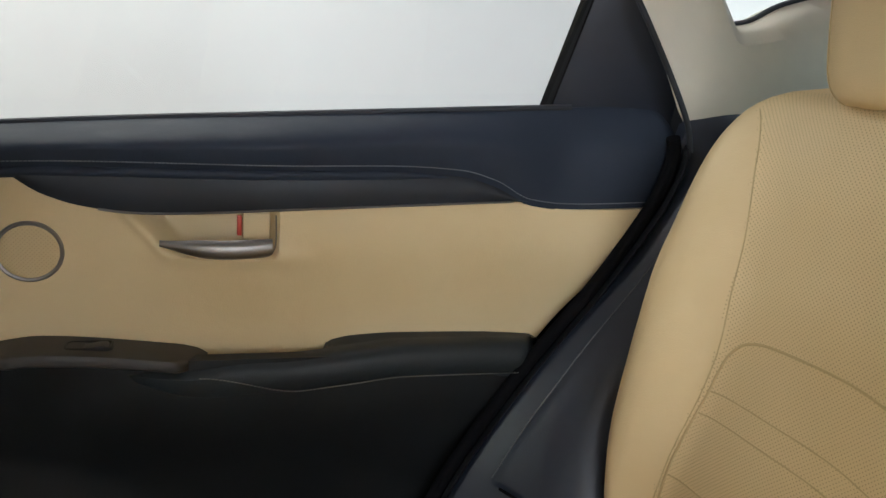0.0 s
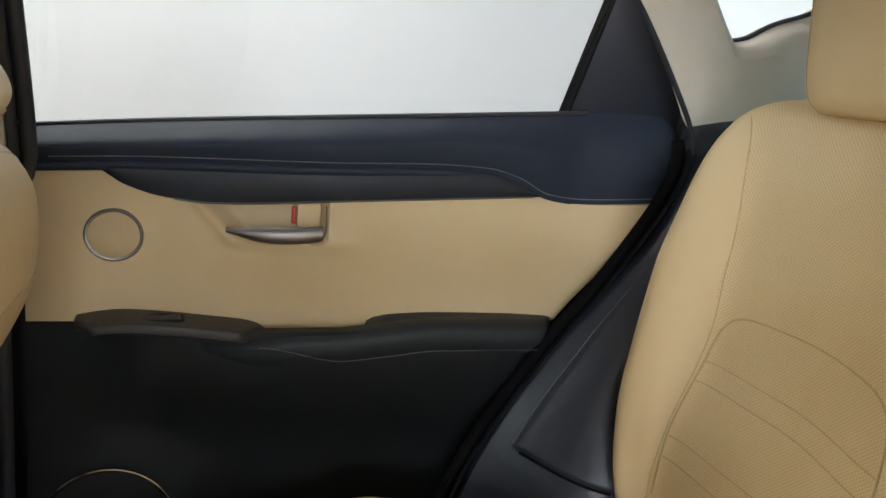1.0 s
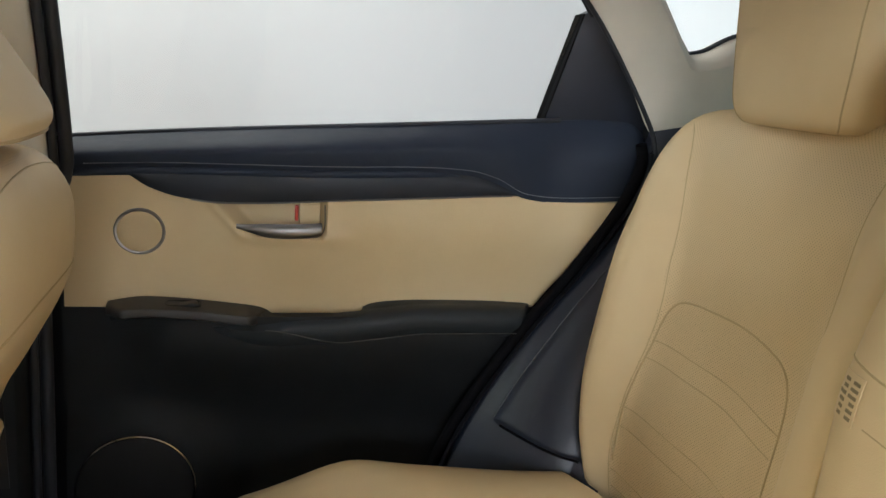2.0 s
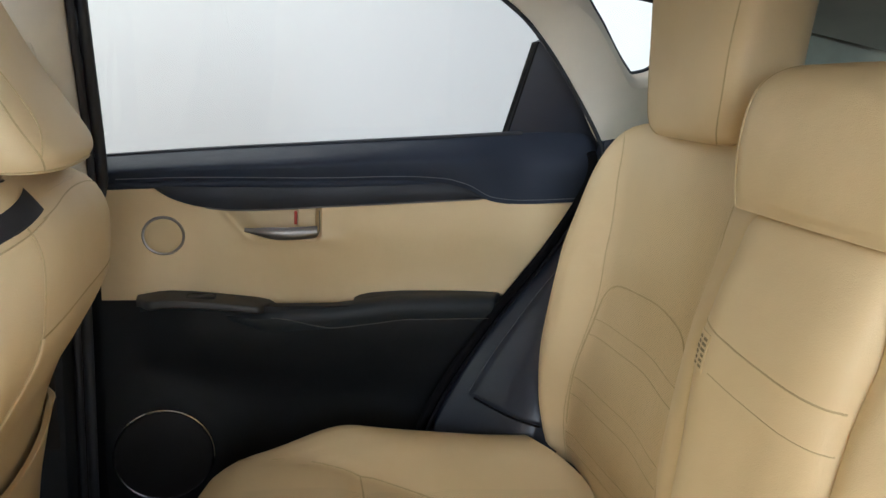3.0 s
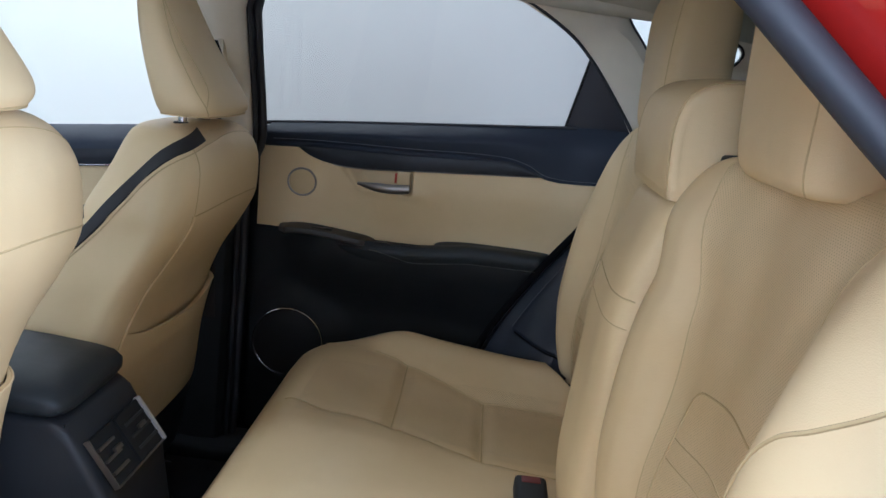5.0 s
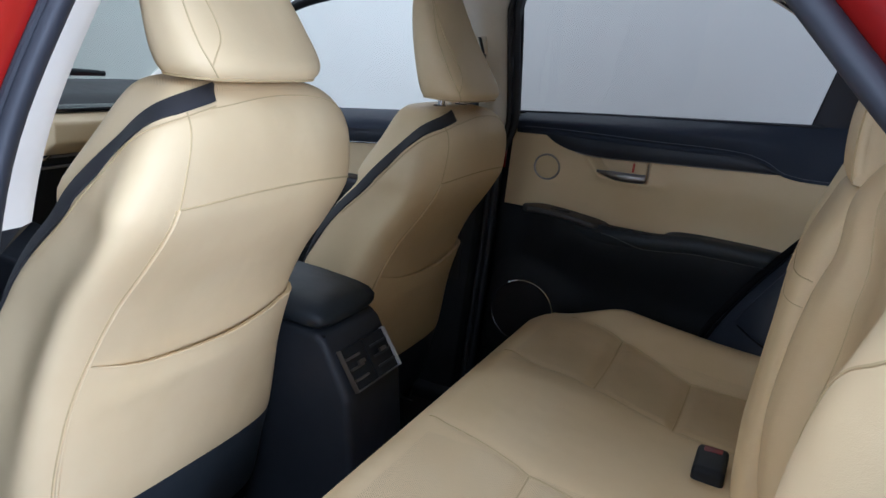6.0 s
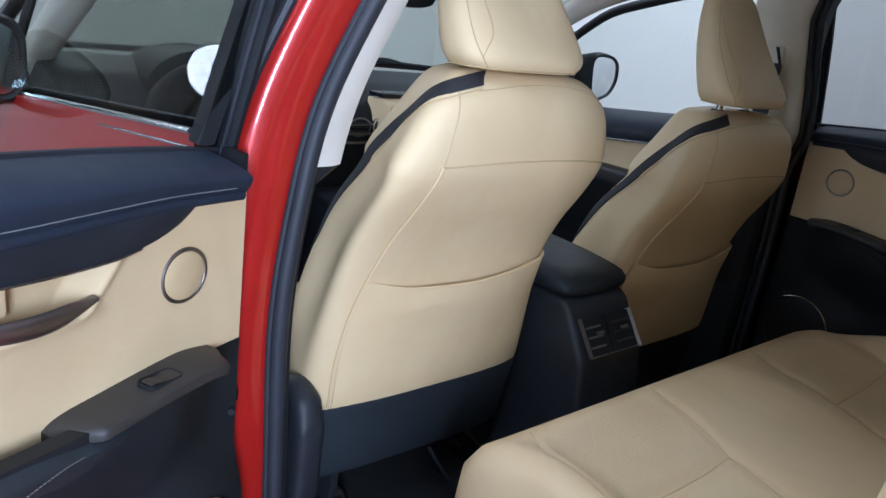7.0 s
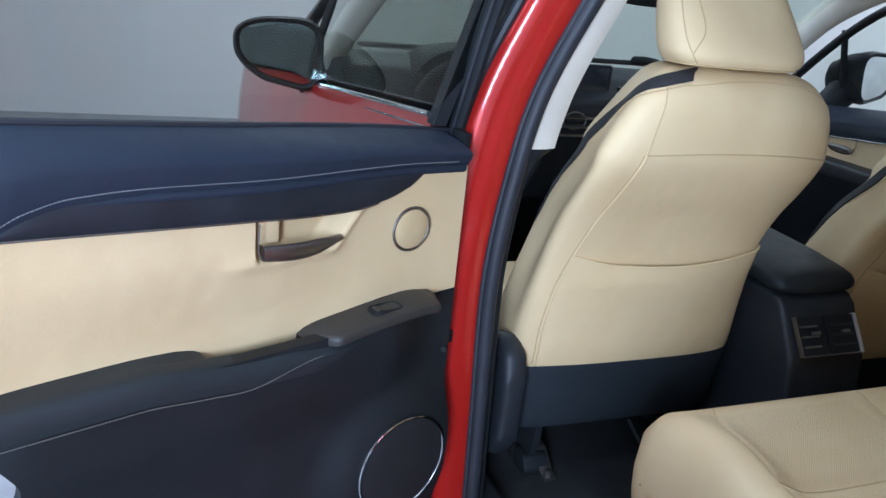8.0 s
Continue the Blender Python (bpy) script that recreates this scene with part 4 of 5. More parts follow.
    p("speaker_grille", loft([[(0.034 + r * math.cos(a), y, 0.626 + r * math.sin(a)) for a in flow(0, 2 * math.pi, 56)[:-1]] for r, y in ((0.082, 0.752), (0.082, 0.742), (0.073, 0.739), (0.03, 0.737))]), GRILLE, s)

    # window frame, glass, rear quarter panel
    def glass_y(z, x=0.0):
        return 0.835 - 0.06 * max(0.0, x) - 0.28 * (z - 1.13) - 0.35 * max(0, z - 1.25) ** 2
    rail = [(0.672, 1.358), (0.60, 1.432), (0.48, 1.505), (0.30, 1.54), (0.10, 1.548), (-0.06, 1.54)]
    g = bmesh.new()
    out = [(-0.085, 1.12), (-0.09, 1.30), (-0.078, 1.50)] + [q for q in rail[::-1][1:]] + [(0.64, 1.19)]
    loops = []
    cen = (0.28, 1.30)
    for k in flow(0, 1, 8):
        loops.append([(cen[0] + (x - cen[0]) * k, glass_y(cen[1] + (z - cen[1]) * k, cen[0] + (x - cen[0]) * k), cen[1] + (z - cen[1]) * k) for x, z in spline(out + [out[0]], 60)[:-1]] if k else None)
    pane = loft(loops[1:], False)
    c = pane.verts.new((cen[0], glass_y(cen[1], cen[0]), cen[1]))
    pane.verts.ensure_lookup_table()
    n = 60
    for i in range(n):
        pane.faces.new((pane.verts[i], pane.verts[(i + 1) % n], c))
    gl = p("window_pane", pane, PRIVACY, d, "grey-tinted privacy glass")
    gl.visible_shadow = True
    fr = [(-0.084, glass_y(z) - 0.004, z) for z in flow(1.10, 1.50, 16)]
    p("window_frame", tube(fr, 0.011, 10, None, False, 1.6), BLACK, d, "black window frame")
    p("window_frame", tube([(x, glass_y(z, x) - 0.004, z) for x, z in spline(rail, 40)], 0.006, 10), BLACK, d, "black window frame")
    p("window_seal", tube([(x, PANEL_Y(x) + 0.060 - 0.037 * smoothstep(0.1, 0.6, x), BELT(x)) for x in flow(-0.09, 0.65, 30)], 0.0045, 8), RUBBER)
    p("window_seal", tube([(-0.072, glass_y(z) - 0.012, z) for z in flow(1.13, 1.50, 16)], 0.003, 8), RUBBER)
    q = [(0.624, 1.185), (0.660, 1.358), (0.715, 1.392), (0.80, 1.29), (0.86, 1.185)]
    quarter = bmesh.new()

    def qp(u, v):
        a = np.array(q[0]) + (np.array(q[1]) - np.array(q[0])) * v
        b = np.array(q[4]) + (np.array(q[2]) - np.array(q[4])) * v
        x, z = a + (b - a) * u
        return (x, 0.764 - 0.24 * (z - 1.2) - 0.03 * u, z)
    p("quarter_panel", sheet(qp, flow(0, 1, 14), flow(0, 1, 14), (0, 0.03, 0), quarter), ARCH, d, "black triangular quarter panel")
    p("quarter_edge", sheet(lambda t, w: (0.6215 + 0.036 * t, 0.7615 - 0.24 * (0.173 * t - 0.015) + 0.034 * w, 1.185 + 0.173 * t), flow(0, 1, 10), flow(0, 1, 4), (0.002, 0, 0)), MATTE_BLACK)

    # outer shell in body colour
    def shell(v, u):
        z = 0.36 + v * 0.77
        x0 = -0.09 + 0.05 * smoothstep(1.04, 1.09, z)
        x = x0 + u * (REAR_EDGE(min(z, 1.18)) + (-0.020 if side < 0 else -0.03) - x0)
        return (x, 0.905 - 0.07 * smoothstep(0.85, 1.15, z) - 0.04 * smoothstep(0.6, 0.36, z) + 0.012 * math.sin(6 * z), z)
    p("outer_shell", sheet(shell, flow(0, 1, 20), flow(0, 1, 14), (0, -0.02, 0)), RED, d, "red metallic painted outer skin")

    def edge(v, u):
        z = 0.36 + v * 0.78
        return (-0.068 - 0.02 * u, 0.775 + u * (0.125 - 0.06 * smoothstep(0.85, 1.15, z)), z)
    p("front_edge", sheet(edge, flow(0, 1, 16), flow(0, 1, 6), (0.012, 0, 0)), BLACK, d)
    return d


LEATHER_GRILLE = leather("beige_perforated_grille", (0.62, 0.48, 0.26), (0.58, 0.44, 0.23), 0.5, (0, 2), 900.0, 0.8)
GRILLE = leather("black_speaker_cloth", (0.016, 0.016, 0.017), (0.012, 0.012, 0.013), 0.7, (0, 2))
rear_door(1)
open_door = rear_door(-1)
open_door.matrix_basis = Matrix.Translation((-0.173, -0.830, -0.043)) @ Matrix.Rotation(radians(-SWING), 4, "Z") @ Matrix.Rotation(radians(0.55), 4, "Y")

# ---- car body ----
def z_trim(v):
    return 1.10 + 0.36 * v


car = thing("car_body", (-0.3, 0, 0.2), "red metallic car body with cream pillar trim and black seals", "car")
ARCH_EDGE = table([(0.5, 0.46), (0.695, 0.525), (0.80, 0.578), (0.90, 0.643), (1.064, 0.755), (1.2, 0.80), (1.25, 0.81)])
ARCH_STEP = table([(0.40, 0.770), (0.555, 0.749), (0.66, 0.731), (0.80, 0.722)])
C_EDGE = [(0.40, 0.565, 1.485), (0.50, 0.59, 1.43), (0.57, 0.62, 1.365), (0.66, 0.655, 1.275), (0.755, 0.68, 1.19), (0.765, 0.69, 1.12), (0.70, 0.70, 1.0), (0.60, 0.71, 0.86), (0.50, 0.715, 0.69), (0.45, 0.715, 0.50), (0.44, 0.71, 0.38)]
B_EDGE = [(-0.085, 0.700, 0.38), (-0.085, 0.712, 0.62), (-0.085, 0.722, 0.85), (-0.083, 0.708, 1.02), (-0.078, 0.682, 1.16), (-0.06, 0.63, 1.30), (-0.03, 0.585, 1.42), (0.03, 0.555, 1.485)]


def pillar_x(q):
    """The rear edge of the right pillar's trim, upright beside the window."""
    return (q.x - 0.012) + (-0.057 + 0.4 * max(0.0, q.z - 1.38) - q.x + 0.012) * smoothstep(1.0, 1.12, q.z)


for sg in (-1, 1):
    m = MIRROR_Y if sg < 0 else Matrix()
    lab = "black rubber door seal"
    b = [Vector(q) for q in spline(B_EDGE, 40)]
    if sg < 0:
        part("door_seal", moved(tube([q + Vector((0.012, 0.0, 0)) for q in b], 0.013, 12), m), RUBBER, car, lab)
        part("door_seal", moved(tube([q + Vector((-0.006, -0.014, 0)) for q in b], 0.009, 10), m), RUBBER, car, lab)
    else:
        part("door_seal", tube([(pillar_x(q) + 0.019, q.y + 0.006, q.z) for q in b], 0.0085, 12), RUBBER, car, lab)
        part("door_seal", tube([(pillar_x(q) + 0.006, q.y - 0.007, q.z) for q in b], 0.006, 10), RUBBER, car, lab)
    c = [Vector(q) for q in spline(C_EDGE, 50)]
    if sg < 0:
        part("door_seal", moved(tube([q + Vector((-0.004, 0.010, 0)) for q in c], 0.011, 12), m), RUBBER, car, lab)
    else:
        part("door_seal", tube([q + Vector((-0.008, 0.006, 0)) for q in c if q.z < 1.19], 0.0085, 12), MATTE_BLACK, car, lab)
        part("door_seal", tube(spline([(0.778, 0.682, 1.16), (0.761, 0.678, 1.203), (0.700, 0.665, 1.287), (0.645, 0.655, 1.353), (0.585, 0.643, 1.404), (0.47, 0.626, 1.464), (0.3, 0.59, 1.50)], 40), 0.0035, 10), RUBBER, car, lab)
    roof_line = spline([B_EDGE[-1], (0.2, 0.55, 1.50), C_EDGE[0]], 16)
    part("door_seal", moved(tube(roof_line, 0.013, 10), m), RUBBER, car, lab)
    # painted B pillar: from the seal outwards, turning to the side
    prof = [tuple(q) for q in spline([(0.0, 0.0), (0.005, 0.012), (0.006, 0.034), (0.001, 0.058), (-0.001, 0.068), (-0.008, 0.084), (-0.024, 0.094), (-0.05, 0.096), (-0.10, 0.10)], 40)]
    if sg > 0:
        prof = [(0.0, 0.0), (0.004, 0.03), (-0.004, 0.065), (-0.006, 0.085), (-0.022, 0.092), (-0.05, 0.094), (-0.10, 0.10)]
    part("seal_lip", moved(tube([q + Vector((0.010, 0.014, 0)) for q in b], 0.0045, 8), m), RUBBER, car, lab)
    cover = [q for q in b if q.z > 1.10]
    if sg < 0:
        part("pillar_cover", moved(sheet(lambda i, j: cover[int(i)] + Vector((-0.026 - 0.05 * j, 0.099 + 0.004 * j, 0)), range(len(cover)), flow(0, 1, 4), (0, -0.006, 0)), m), GLOSS_BLACK, car, "gloss black pillar cover")
        part("door_gap_seal", moved(tube([q + Vector((-0.022, 0.097, 0)) for q in b if q.z > 0.95], 0.008, 8), m), RUBBER, car, lab)

    def pillar(i, j):
        q = b[int(i)]
        dx, dy = prof[int(j)]
        k = 1.0 + 0.25 * smoothstep(1.0, 0.5, q.z)
        return (q.x + dx, q.y + dy * k, q.z)
    part("b_pillar", moved(sheet(pillar, range(len(b)), range(len(prof)), (-0.02, -0.004, 0)), m), RED if sg < 0 else BLACK, car, "red painted pillar" if sg < 0 else "dark pillar")

    def c_pillar(i, j):
        q = c[int(i)]
        d = (c[min(int(i) + 1, len(c) - 1)] - c[max(int(i) - 1, 0)]).normalized()
        nrm = Vector((d.z, 0, -d.x))
        w = [0.0, 0.03, 0.045, 0.055, 0.075 if sg < 0 else 0.13][int(j)]
        y = [0.0, 0.035, 0.065, 0.085, 0.11 if sg < 0 else 0.21][int(j)]
        return q - nrm * w + Vector((0, y, 0))
    part("door_jamb", moved(sheet(c_pillar, range(0 if sg < 0 else next(i for i, q in enumerate(c) if q.z < 1.17), len(c)), range(5), (0, -0.012, 0)), m), RED if sg < 0 else BLACK, car, "red painted door jamb" if sg < 0 else "dark door jamb")

    def quarter(v, u):
        z = 0.40 + 0.82 * v
        x0 = REAR_EDGE(min(z, 1.18)) + 0.05
        x = x0 + u * (1.62 - x0)
        return (x, 0.91 - 0.085 * smoothstep(0.85, 1.2, z) - 0.20 * smoothstep(1.1, 1.62, x), z)
    part("quarter_body", moved(sheet(quarter, flow(0, 1, 16), flow(0, 1, 16), (0, -0.012, 0)), m), RED, car, "red painted rear quarter")

    # cream upper and dark lower inner trim of the B pillar
    def inner(i, j):
        q = b[int(i)]
        dx, dy = [(0.000, -0.020), (-0.002, -0.050), (-0.012, -0.070), (-0.06, -0.078), (-0.13, -0.06)][int(j)]
        if q.z < 1.06 and sg < 0:
            dy = -0.020 + 0.3 * (dy + 0.020)
        if sg > 0:
            return (pillar_x(q) + dx, q.y + 0.004 + 0.55 * dy, q.z)
        return (q.x + dx, q.y + dy, q.z)
    cut = min(range(len(b)), key=lambda i: abs(b[i].z - 1.063))
    part("pillar_trim", moved(sheet(inner, range(cut, len(b)), range(5), (0, 0.01, 0)), m), TRIM, car, "cream upper pillar trim")
    part("pillar_trim", moved(sheet(inner, range(0, cut + 1), range(5), (0, 0.012, 0)), m), BLACK, car, "black lower pillar trim")
    # sill
    # The right sill is coloured black to keep red out of the dark gap.
    part("sill", moved(box((-1.3, 0.745, 0.26), (0.6, 0.86, 0.385), 0.02, None, 3), m), RED if sg < 0 else MATTE_BLACK, car, "red painted door sill" if sg < 0 else "dark door sill")
    if sg > 0:
        part("pillar_core", box((-0.15, 0.85, 0.36), (-0.05, 0.865, 1.10), 0.003), BLACK, car)
        part("pillar_filler", box((-0.115, 0.80, 1.05), (-0.055, 0.842, 1.128), 0.004), BLACK, car)
    part("sill_trim", moved(box((-1.3, 0.62, 0.26), (0.55, 0.742, 0.392), 0.012, None, 3), m), BLACK, car, "black sill trim")
    part("pillar_core", moved(box((-0.19, 0.765, 0.30), (-0.10, 0.80, 1.12), 0.004), m), BLACK, car)
    part("pillar_core", moved(prism([(0.755, 1.10), (0.69, 1.30), (0.595, 1.46), (0.555, 1.46), (0.66, 1.28), (0.72, 1.10)], "x", -0.185, -0.11), m), BLACK, car)

    # C pillar trim with the small side window in it
    hole = [(0.818, 1.311), (0.79, 1.342), (0.755, 1.388), (0.715, 1.438), (0.74, 1.446), (0.80, 1.437), (0.92, 1.42), (0.96, 1.395), (0.94, 1.362), (0.88, 1.338), (0.845, 1.318)]
    outer = [(0.760, 1.196), (0.700, 1.288), (0.645, 1.354), (0.585, 1.405), (0.47, 1.465), (0.60, 1.53), (0.95, 1.53), (1.45, 1.52), (1.66, 1.20), (1.05, 1.185), (0.87, 1.210)]
    ho, ou = around(spline(hole + [hole[0]], 144)[:-1], (0.84, 1.385), 96), around(spline(outer + [outer[0]], 144)[:-1], (0.84, 1.385), 96)

    def cp(x, z):
        return 0.672 - 0.16 * (z - 1.2) - 0.60 * max(0, z - 1.33) ** 2
    rings = []
    for k, dep in ((0.0, 0.07), (0.0, 0.042), (0.10, 0.012), (0.22, -0.002), (0.45, -0.004), (0.7, 0.0), (1.0, 0.01)):
        rings.append([(h[0] + (o[0] - h[0]) * k, cp(0, h[1] + (o[1] - h[1]) * k) + dep, h[1] + (o[1] - h[1]) * k) for h, o in zip(ho, ou)])
    part("c_pillar_trim", moved(loft(rings, False), m), TRIM, car, "cream rear pillar trim")
    bm = tube([(x, cp(0, z) + 0.046, z) for x, z in ho], 0.005, 8, None, True)
    part("window_seal", moved(bm, m), RUBBER, car)
    pane = bmesh.new()
    vs = [pane.verts.new((x, cp(0, z) + 0.055, z)) for x, z in ho]
    pane.faces.new(vs)
    part("quarter_window", moved(pane, m), CLEAR, car, "small fixed side window").visible_shadow = False

    # dark trim over the wheel arch beside the bench
    def arch(u, v):
        z = 0.56 + 0.655 * v
        edge = ARCH_EDGE(z)
        x0, x1 = edge - 0.013, edge + 0.16 - 0.05 * v
        bulge = 0.03 * math.sin(math.pi * min(1.0, u * 1.3)) + 0.07 * smoothstep(0.90, 0.68, z) * smoothstep(0.1, 0.9, u)
        x = x0 + (x1 - x0) * u
        inside = smoothstep(0.0, 0.007, x - edge - 0.006) * smoothstep(-0.003, 0.004, z - ARCH_STEP(x))
        return (x, 0.705 - (0.10 * u + bulge) * (0.15 + 0.85 * smoothstep(1.215, 1.08, z)) - 0.005 * inside * smoothstep(1.19, 1.10, z), z)
    part("wheel_arch_trim", moved(sheet(arch, flow(0, 1, 60), flow(0, 1, 200), (0.0, 0.02, 0)), m), ARCH, car, "dark plastic wheel arch trim")

    def on_arch(x, z, lift):
        v = (z - 0.56) / 0.655
        x0, x1 = ARCH_EDGE(z) - 0.013, ARCH_EDGE(z) + 0.16 - 0.05 * v
        return Vector(arch((x - x0) / (x1 - x0), v)) + Vector((0, lift, 0))
    # Pale tube on the raised edge: its highlight is put into the colour.
    part("arch_highlight", moved(tube([on_arch(ARCH_EDGE(z) + 0.0075, z, -0.0004) for z in flow(0.752, 1.10, 40)], 0.0010, 6), m), EDGE_HIGHLIGHT, car)
    # Dark tube along the joint paints in the shadow below the step.
    part("arch_joint_shade", moved(tube([on_arch(x, ARCH_STEP(x) - 0.0035, 0.0005) for x in flow(0.565, 0.655, 20)], 0.0022, 6), m), MATTE_BLACK, car)
    if sg > 0:
        # Added sheet: darkens the gap at the door edge and hides the red body.
        part("gap_sheet", sheet(lambda z, u: (REAR_EDGE(z) - 0.05 + 0.18 * u, 0.800, z), flow(0.40, 1.165, 40), flow(0, 1, 6), (0, 0.004, 0)), MATTE_BLACK, car, "added black sheet that keeps the door gap dark")
    # Added black block fills the dark corner between cushion and backrest.
    part("corner_block", moved(box((0.662, 0.475, 0.585), (0.73, 0.665, 0.686), 0.016, None, 3), m), BLACK, car, "black block filling the corner between cushion and backrest")

    # A pillar, front door
    ap = spline([(-0.30, 0.60, 1.475), (-0.50, 0.62, 1.445), (-0.64, 0.64, 1.412), (-0.76, 0.66, 1.368), (-0.88, 0.68, 1.305), (-1.02, 0.705, 1.20), (-1.22, 0.73, 1.05)], 30)
    part("a_pillar", moved(tube(ap, 0.030, 14, None, False, 1.5), m), TRIM, car, "pale front pillar trim")
    part("roof_rail", moved(tube(spline([(-0.50, 0.615, 1.46), (-0.3, 0.575, 1.49), (0.2, 0.555, 1.515), (0.5, 0.56, 1.47), (0.95, 0.55, 1.45)], 24), 0.03, 10), m), LINING, car)

# roof, floor, tail
for sg in (-1, 1):
    # Panels added before the cream trim; their grey-green carries the shade there.
    part("shade_toned_trim", moved(sheet(lambda x, v: (x, 0.640 - 0.16 * (z_trim(v) - 1.2) - 0.60 * max(0, z_trim(v) - 1.33) ** 2 - 0.012 * math.sin(math.pi * v) + 0.03 * smoothstep(1.0, 0.965, x), z_trim(v)), flow(0.965, 1.50, 14), flow(0, 1, 12), (0, 0.006, 0)), MIRROR_Y if sg < 0 else Matrix()), GREY_TRIM, car, "cargo trim with its shade put into a grey-green tone")
def roof(x, t):
    y = t * 0.58
    return (x, y, 1.545 - 0.07 * t * t - 0.05 * ((x + 0.1) / 0.9) ** 2)
part("headliner", sheet(roof, flow(-0.72, 1.42, 26), flow(-1, 1, 20), (0, 0, 0.02)), LINING, car, "pale cloth headliner")
part("roof_skin", sheet(lambda x, t: (x, t * 0.60, roof(x, t)[2] + 0.045), flow(-0.82, 1.22, 24), flow(-1, 1, 20), (0, 0, 0.01)), RED, car, "red roof skin")
part("floor_carpet", box((-1.5, -0.66, 0.30), (0.9, 0.66, 0.36), 0.01), CARPET, car, "black carpet")
part("bulkhead", box((-1.56, -0.8, 0.3), (-1.5, 0.8, 0.95)), BLACK, car)
part("cargo_floor", box((0.86, -0.62, 0.62), (1.55, 0.62, 0.66)), CARPET, car)
part("seat_back_board", box((0.80, -0.60, 0.36), (0.86, 0.60, 1.12), 0.02), CARPET, car)
part("seat_back_board", box((0.815, -0.16, 1.05), (0.855, 0.16, 1.225), 0.015), CARPET, car)
part("pillar_filler", box((0.785, 0.715, 1.05), (0.85, 0.76, 1.24), 0.006), BLACK, car)
for sg in (-1, 1):
    part("cargo_side", box((0.86, min(sg * 0.60, sg * 0.64), 0.6), (1.6, max(sg * 0.60, sg * 0.64), 1.2), 0.01), GREY_TRIM, car)
part("tailgate", prism([(1.60, 0.6), (1.64, 0.6), (1.66, 1.05), (1.62, 1.14), (1.565, 1.13), (1.60, 1.04)], "y", -0.62, 0.62, 0.008), GREY_TRIM, car, "grey tailgate lining")
part("rear_window", sheet(lambda t, s: (1.60 - 0.17 * t, 0.60 * s, 1.13 + 0.39 * t), flow(0, 1, 6), flow(-1, 1, 8), (0.004, 0, 0)), DARK_GLASS, car, "dark-tinted rear window")

# windscreen and dashboard
ws = part("windscreen", sheet(lambda t, s: (-0.66 - 0.62 * t - 0.26 * (1 - s * s), s * (0.62 + 0.13 * t), 1.45 - 0.41 * t), flow(0, 1, 10), flow(-1, 1, 14), (0, 0, 0.004)), CLEAR, car, "clear windscreen")
ws.visible_shadow = False
dash = thing("dashboard", (-1.2, 0, 0.7), "black dashboard with a wide display and vents", "dashboard")
prof = [(-1.52, 0.70), (-1.0, 0.70), (-0.98, 0.80), (-0.95, 0.93), (-0.975, 1.0), (-1.06, 1.058), (-1.2, 1.076), (-1.38, 1.06), (-1.52, 1.04)]
part("dash_body", prism(prof, "y", -0.74, 0.74, 0.02, 3), BLACK, dash)
part("display", box((-1.045, -0.17, 0.985), (-1.02, 0.068, 1.102), 0.006), BLACK, dash)
part("display_glass", box((-1.0195, -0.16, 0.993), (-1.0165, 0.054, 1.094), 0.001), SCREEN, dash, "dark glossy screen")
for z in (0.905, 0.93, 0.955):
    part("dash_trim", box((-0.965, -0.70, z), (-0.945, 0.70, z + 0.006), 0.002), SATIN, dash)
part("cluster_hood", loft([[(x, -0.37 + r * math.cos(a), 1.04 + 0.5 * r * math.sin(a)) for a in flow(0, 2 * math.pi, 32)[:-1]] for x, r in ((-1.25, 0.14), (-1.05, 0.18), (-1.0, 0.175))]), BLACK, dash)
part("passenger_pad", prism([(-1.0, 0.945), (-0.93, 0.94), (-0.888, 0.975), (-0.89, 1.02), (-0.93, 1.036), (-1.0, 1.03)], "y", 0.075, 0.72, 0.008, 3), VINYL, dash, "cream leather dash pad")
for k in range(3):
    y = 0.02 - 0.10 * k
    vent_ring = [(-0.944, y + 0.036 * math.cos(a), 0.952 + 0.024 * math.sin(a)) for a in flow(0, 2 * math.pi, 36)[:-1]]
    part("dash_vent", tube(vent_ring, 0.0025, 6, None, True), SATIN, dash, "silver-rimmed air vent")
    for j in range(3):
        part("vent_slat", box((-0.950, y - 0.030, 0.939 + 0.011 * j), (-0.940, y + 0.030, 0.942 + 0.011 * j)), CHARCOAL, dash)
part("dash_inlay", box((-0.99, 0.07, 1.036), (-0.925, 0.72, 1.048), 0.003), GLOSS_BLACK, dash, "gloss black inlay line")
part("gauge_ring", tube([(-0.938, 0.085 + 0.024 * math.cos(a), 0.955 + 0.024 * math.sin(a)) for a in flow(0, 2 * math.pi, 36)[:-1]], 0.003, 6, None, True), CHROME, dash)
part("gauge_face", loft([[(x, 0.085 + r * math.cos(a), 0.955 + r * math.sin(a)) for a in flow(0, 2 * math.pi, 30)[:-1]] for x, r in ((-0.95, 0.023), (-0.94, 0.023), (-0.938, 0.012))]), SCREEN, dash)

wheel = thing("steering_wheel", (-0.90, -0.40, 0.92), "black leather steering wheel with three spokes", "steering wheel")
tilt = Matrix.Translation((-0.90, -0.40, 0.92)) @ Matrix.Rotation(radians(65), 4, "Y")
part("rim", moved(tube([(0.185 * math.cos(a), 0.185 * math.sin(a), 0) for a in flow(0, 2 * math.pi, 56)[:-1]], 0.015, 12, None, True), tilt), BLACK, wheel)
part("hub", moved(loft([[(r * math.cos(a), r * math.sin(a), z) for a in flow(0, 2 * math.pi, 30)[:-1]] for r, z in ((0.075, -0.03), (0.08, 0.0), (0.06, 0.02), (0.02, 0.025))]), tilt), BLACK, wheel)
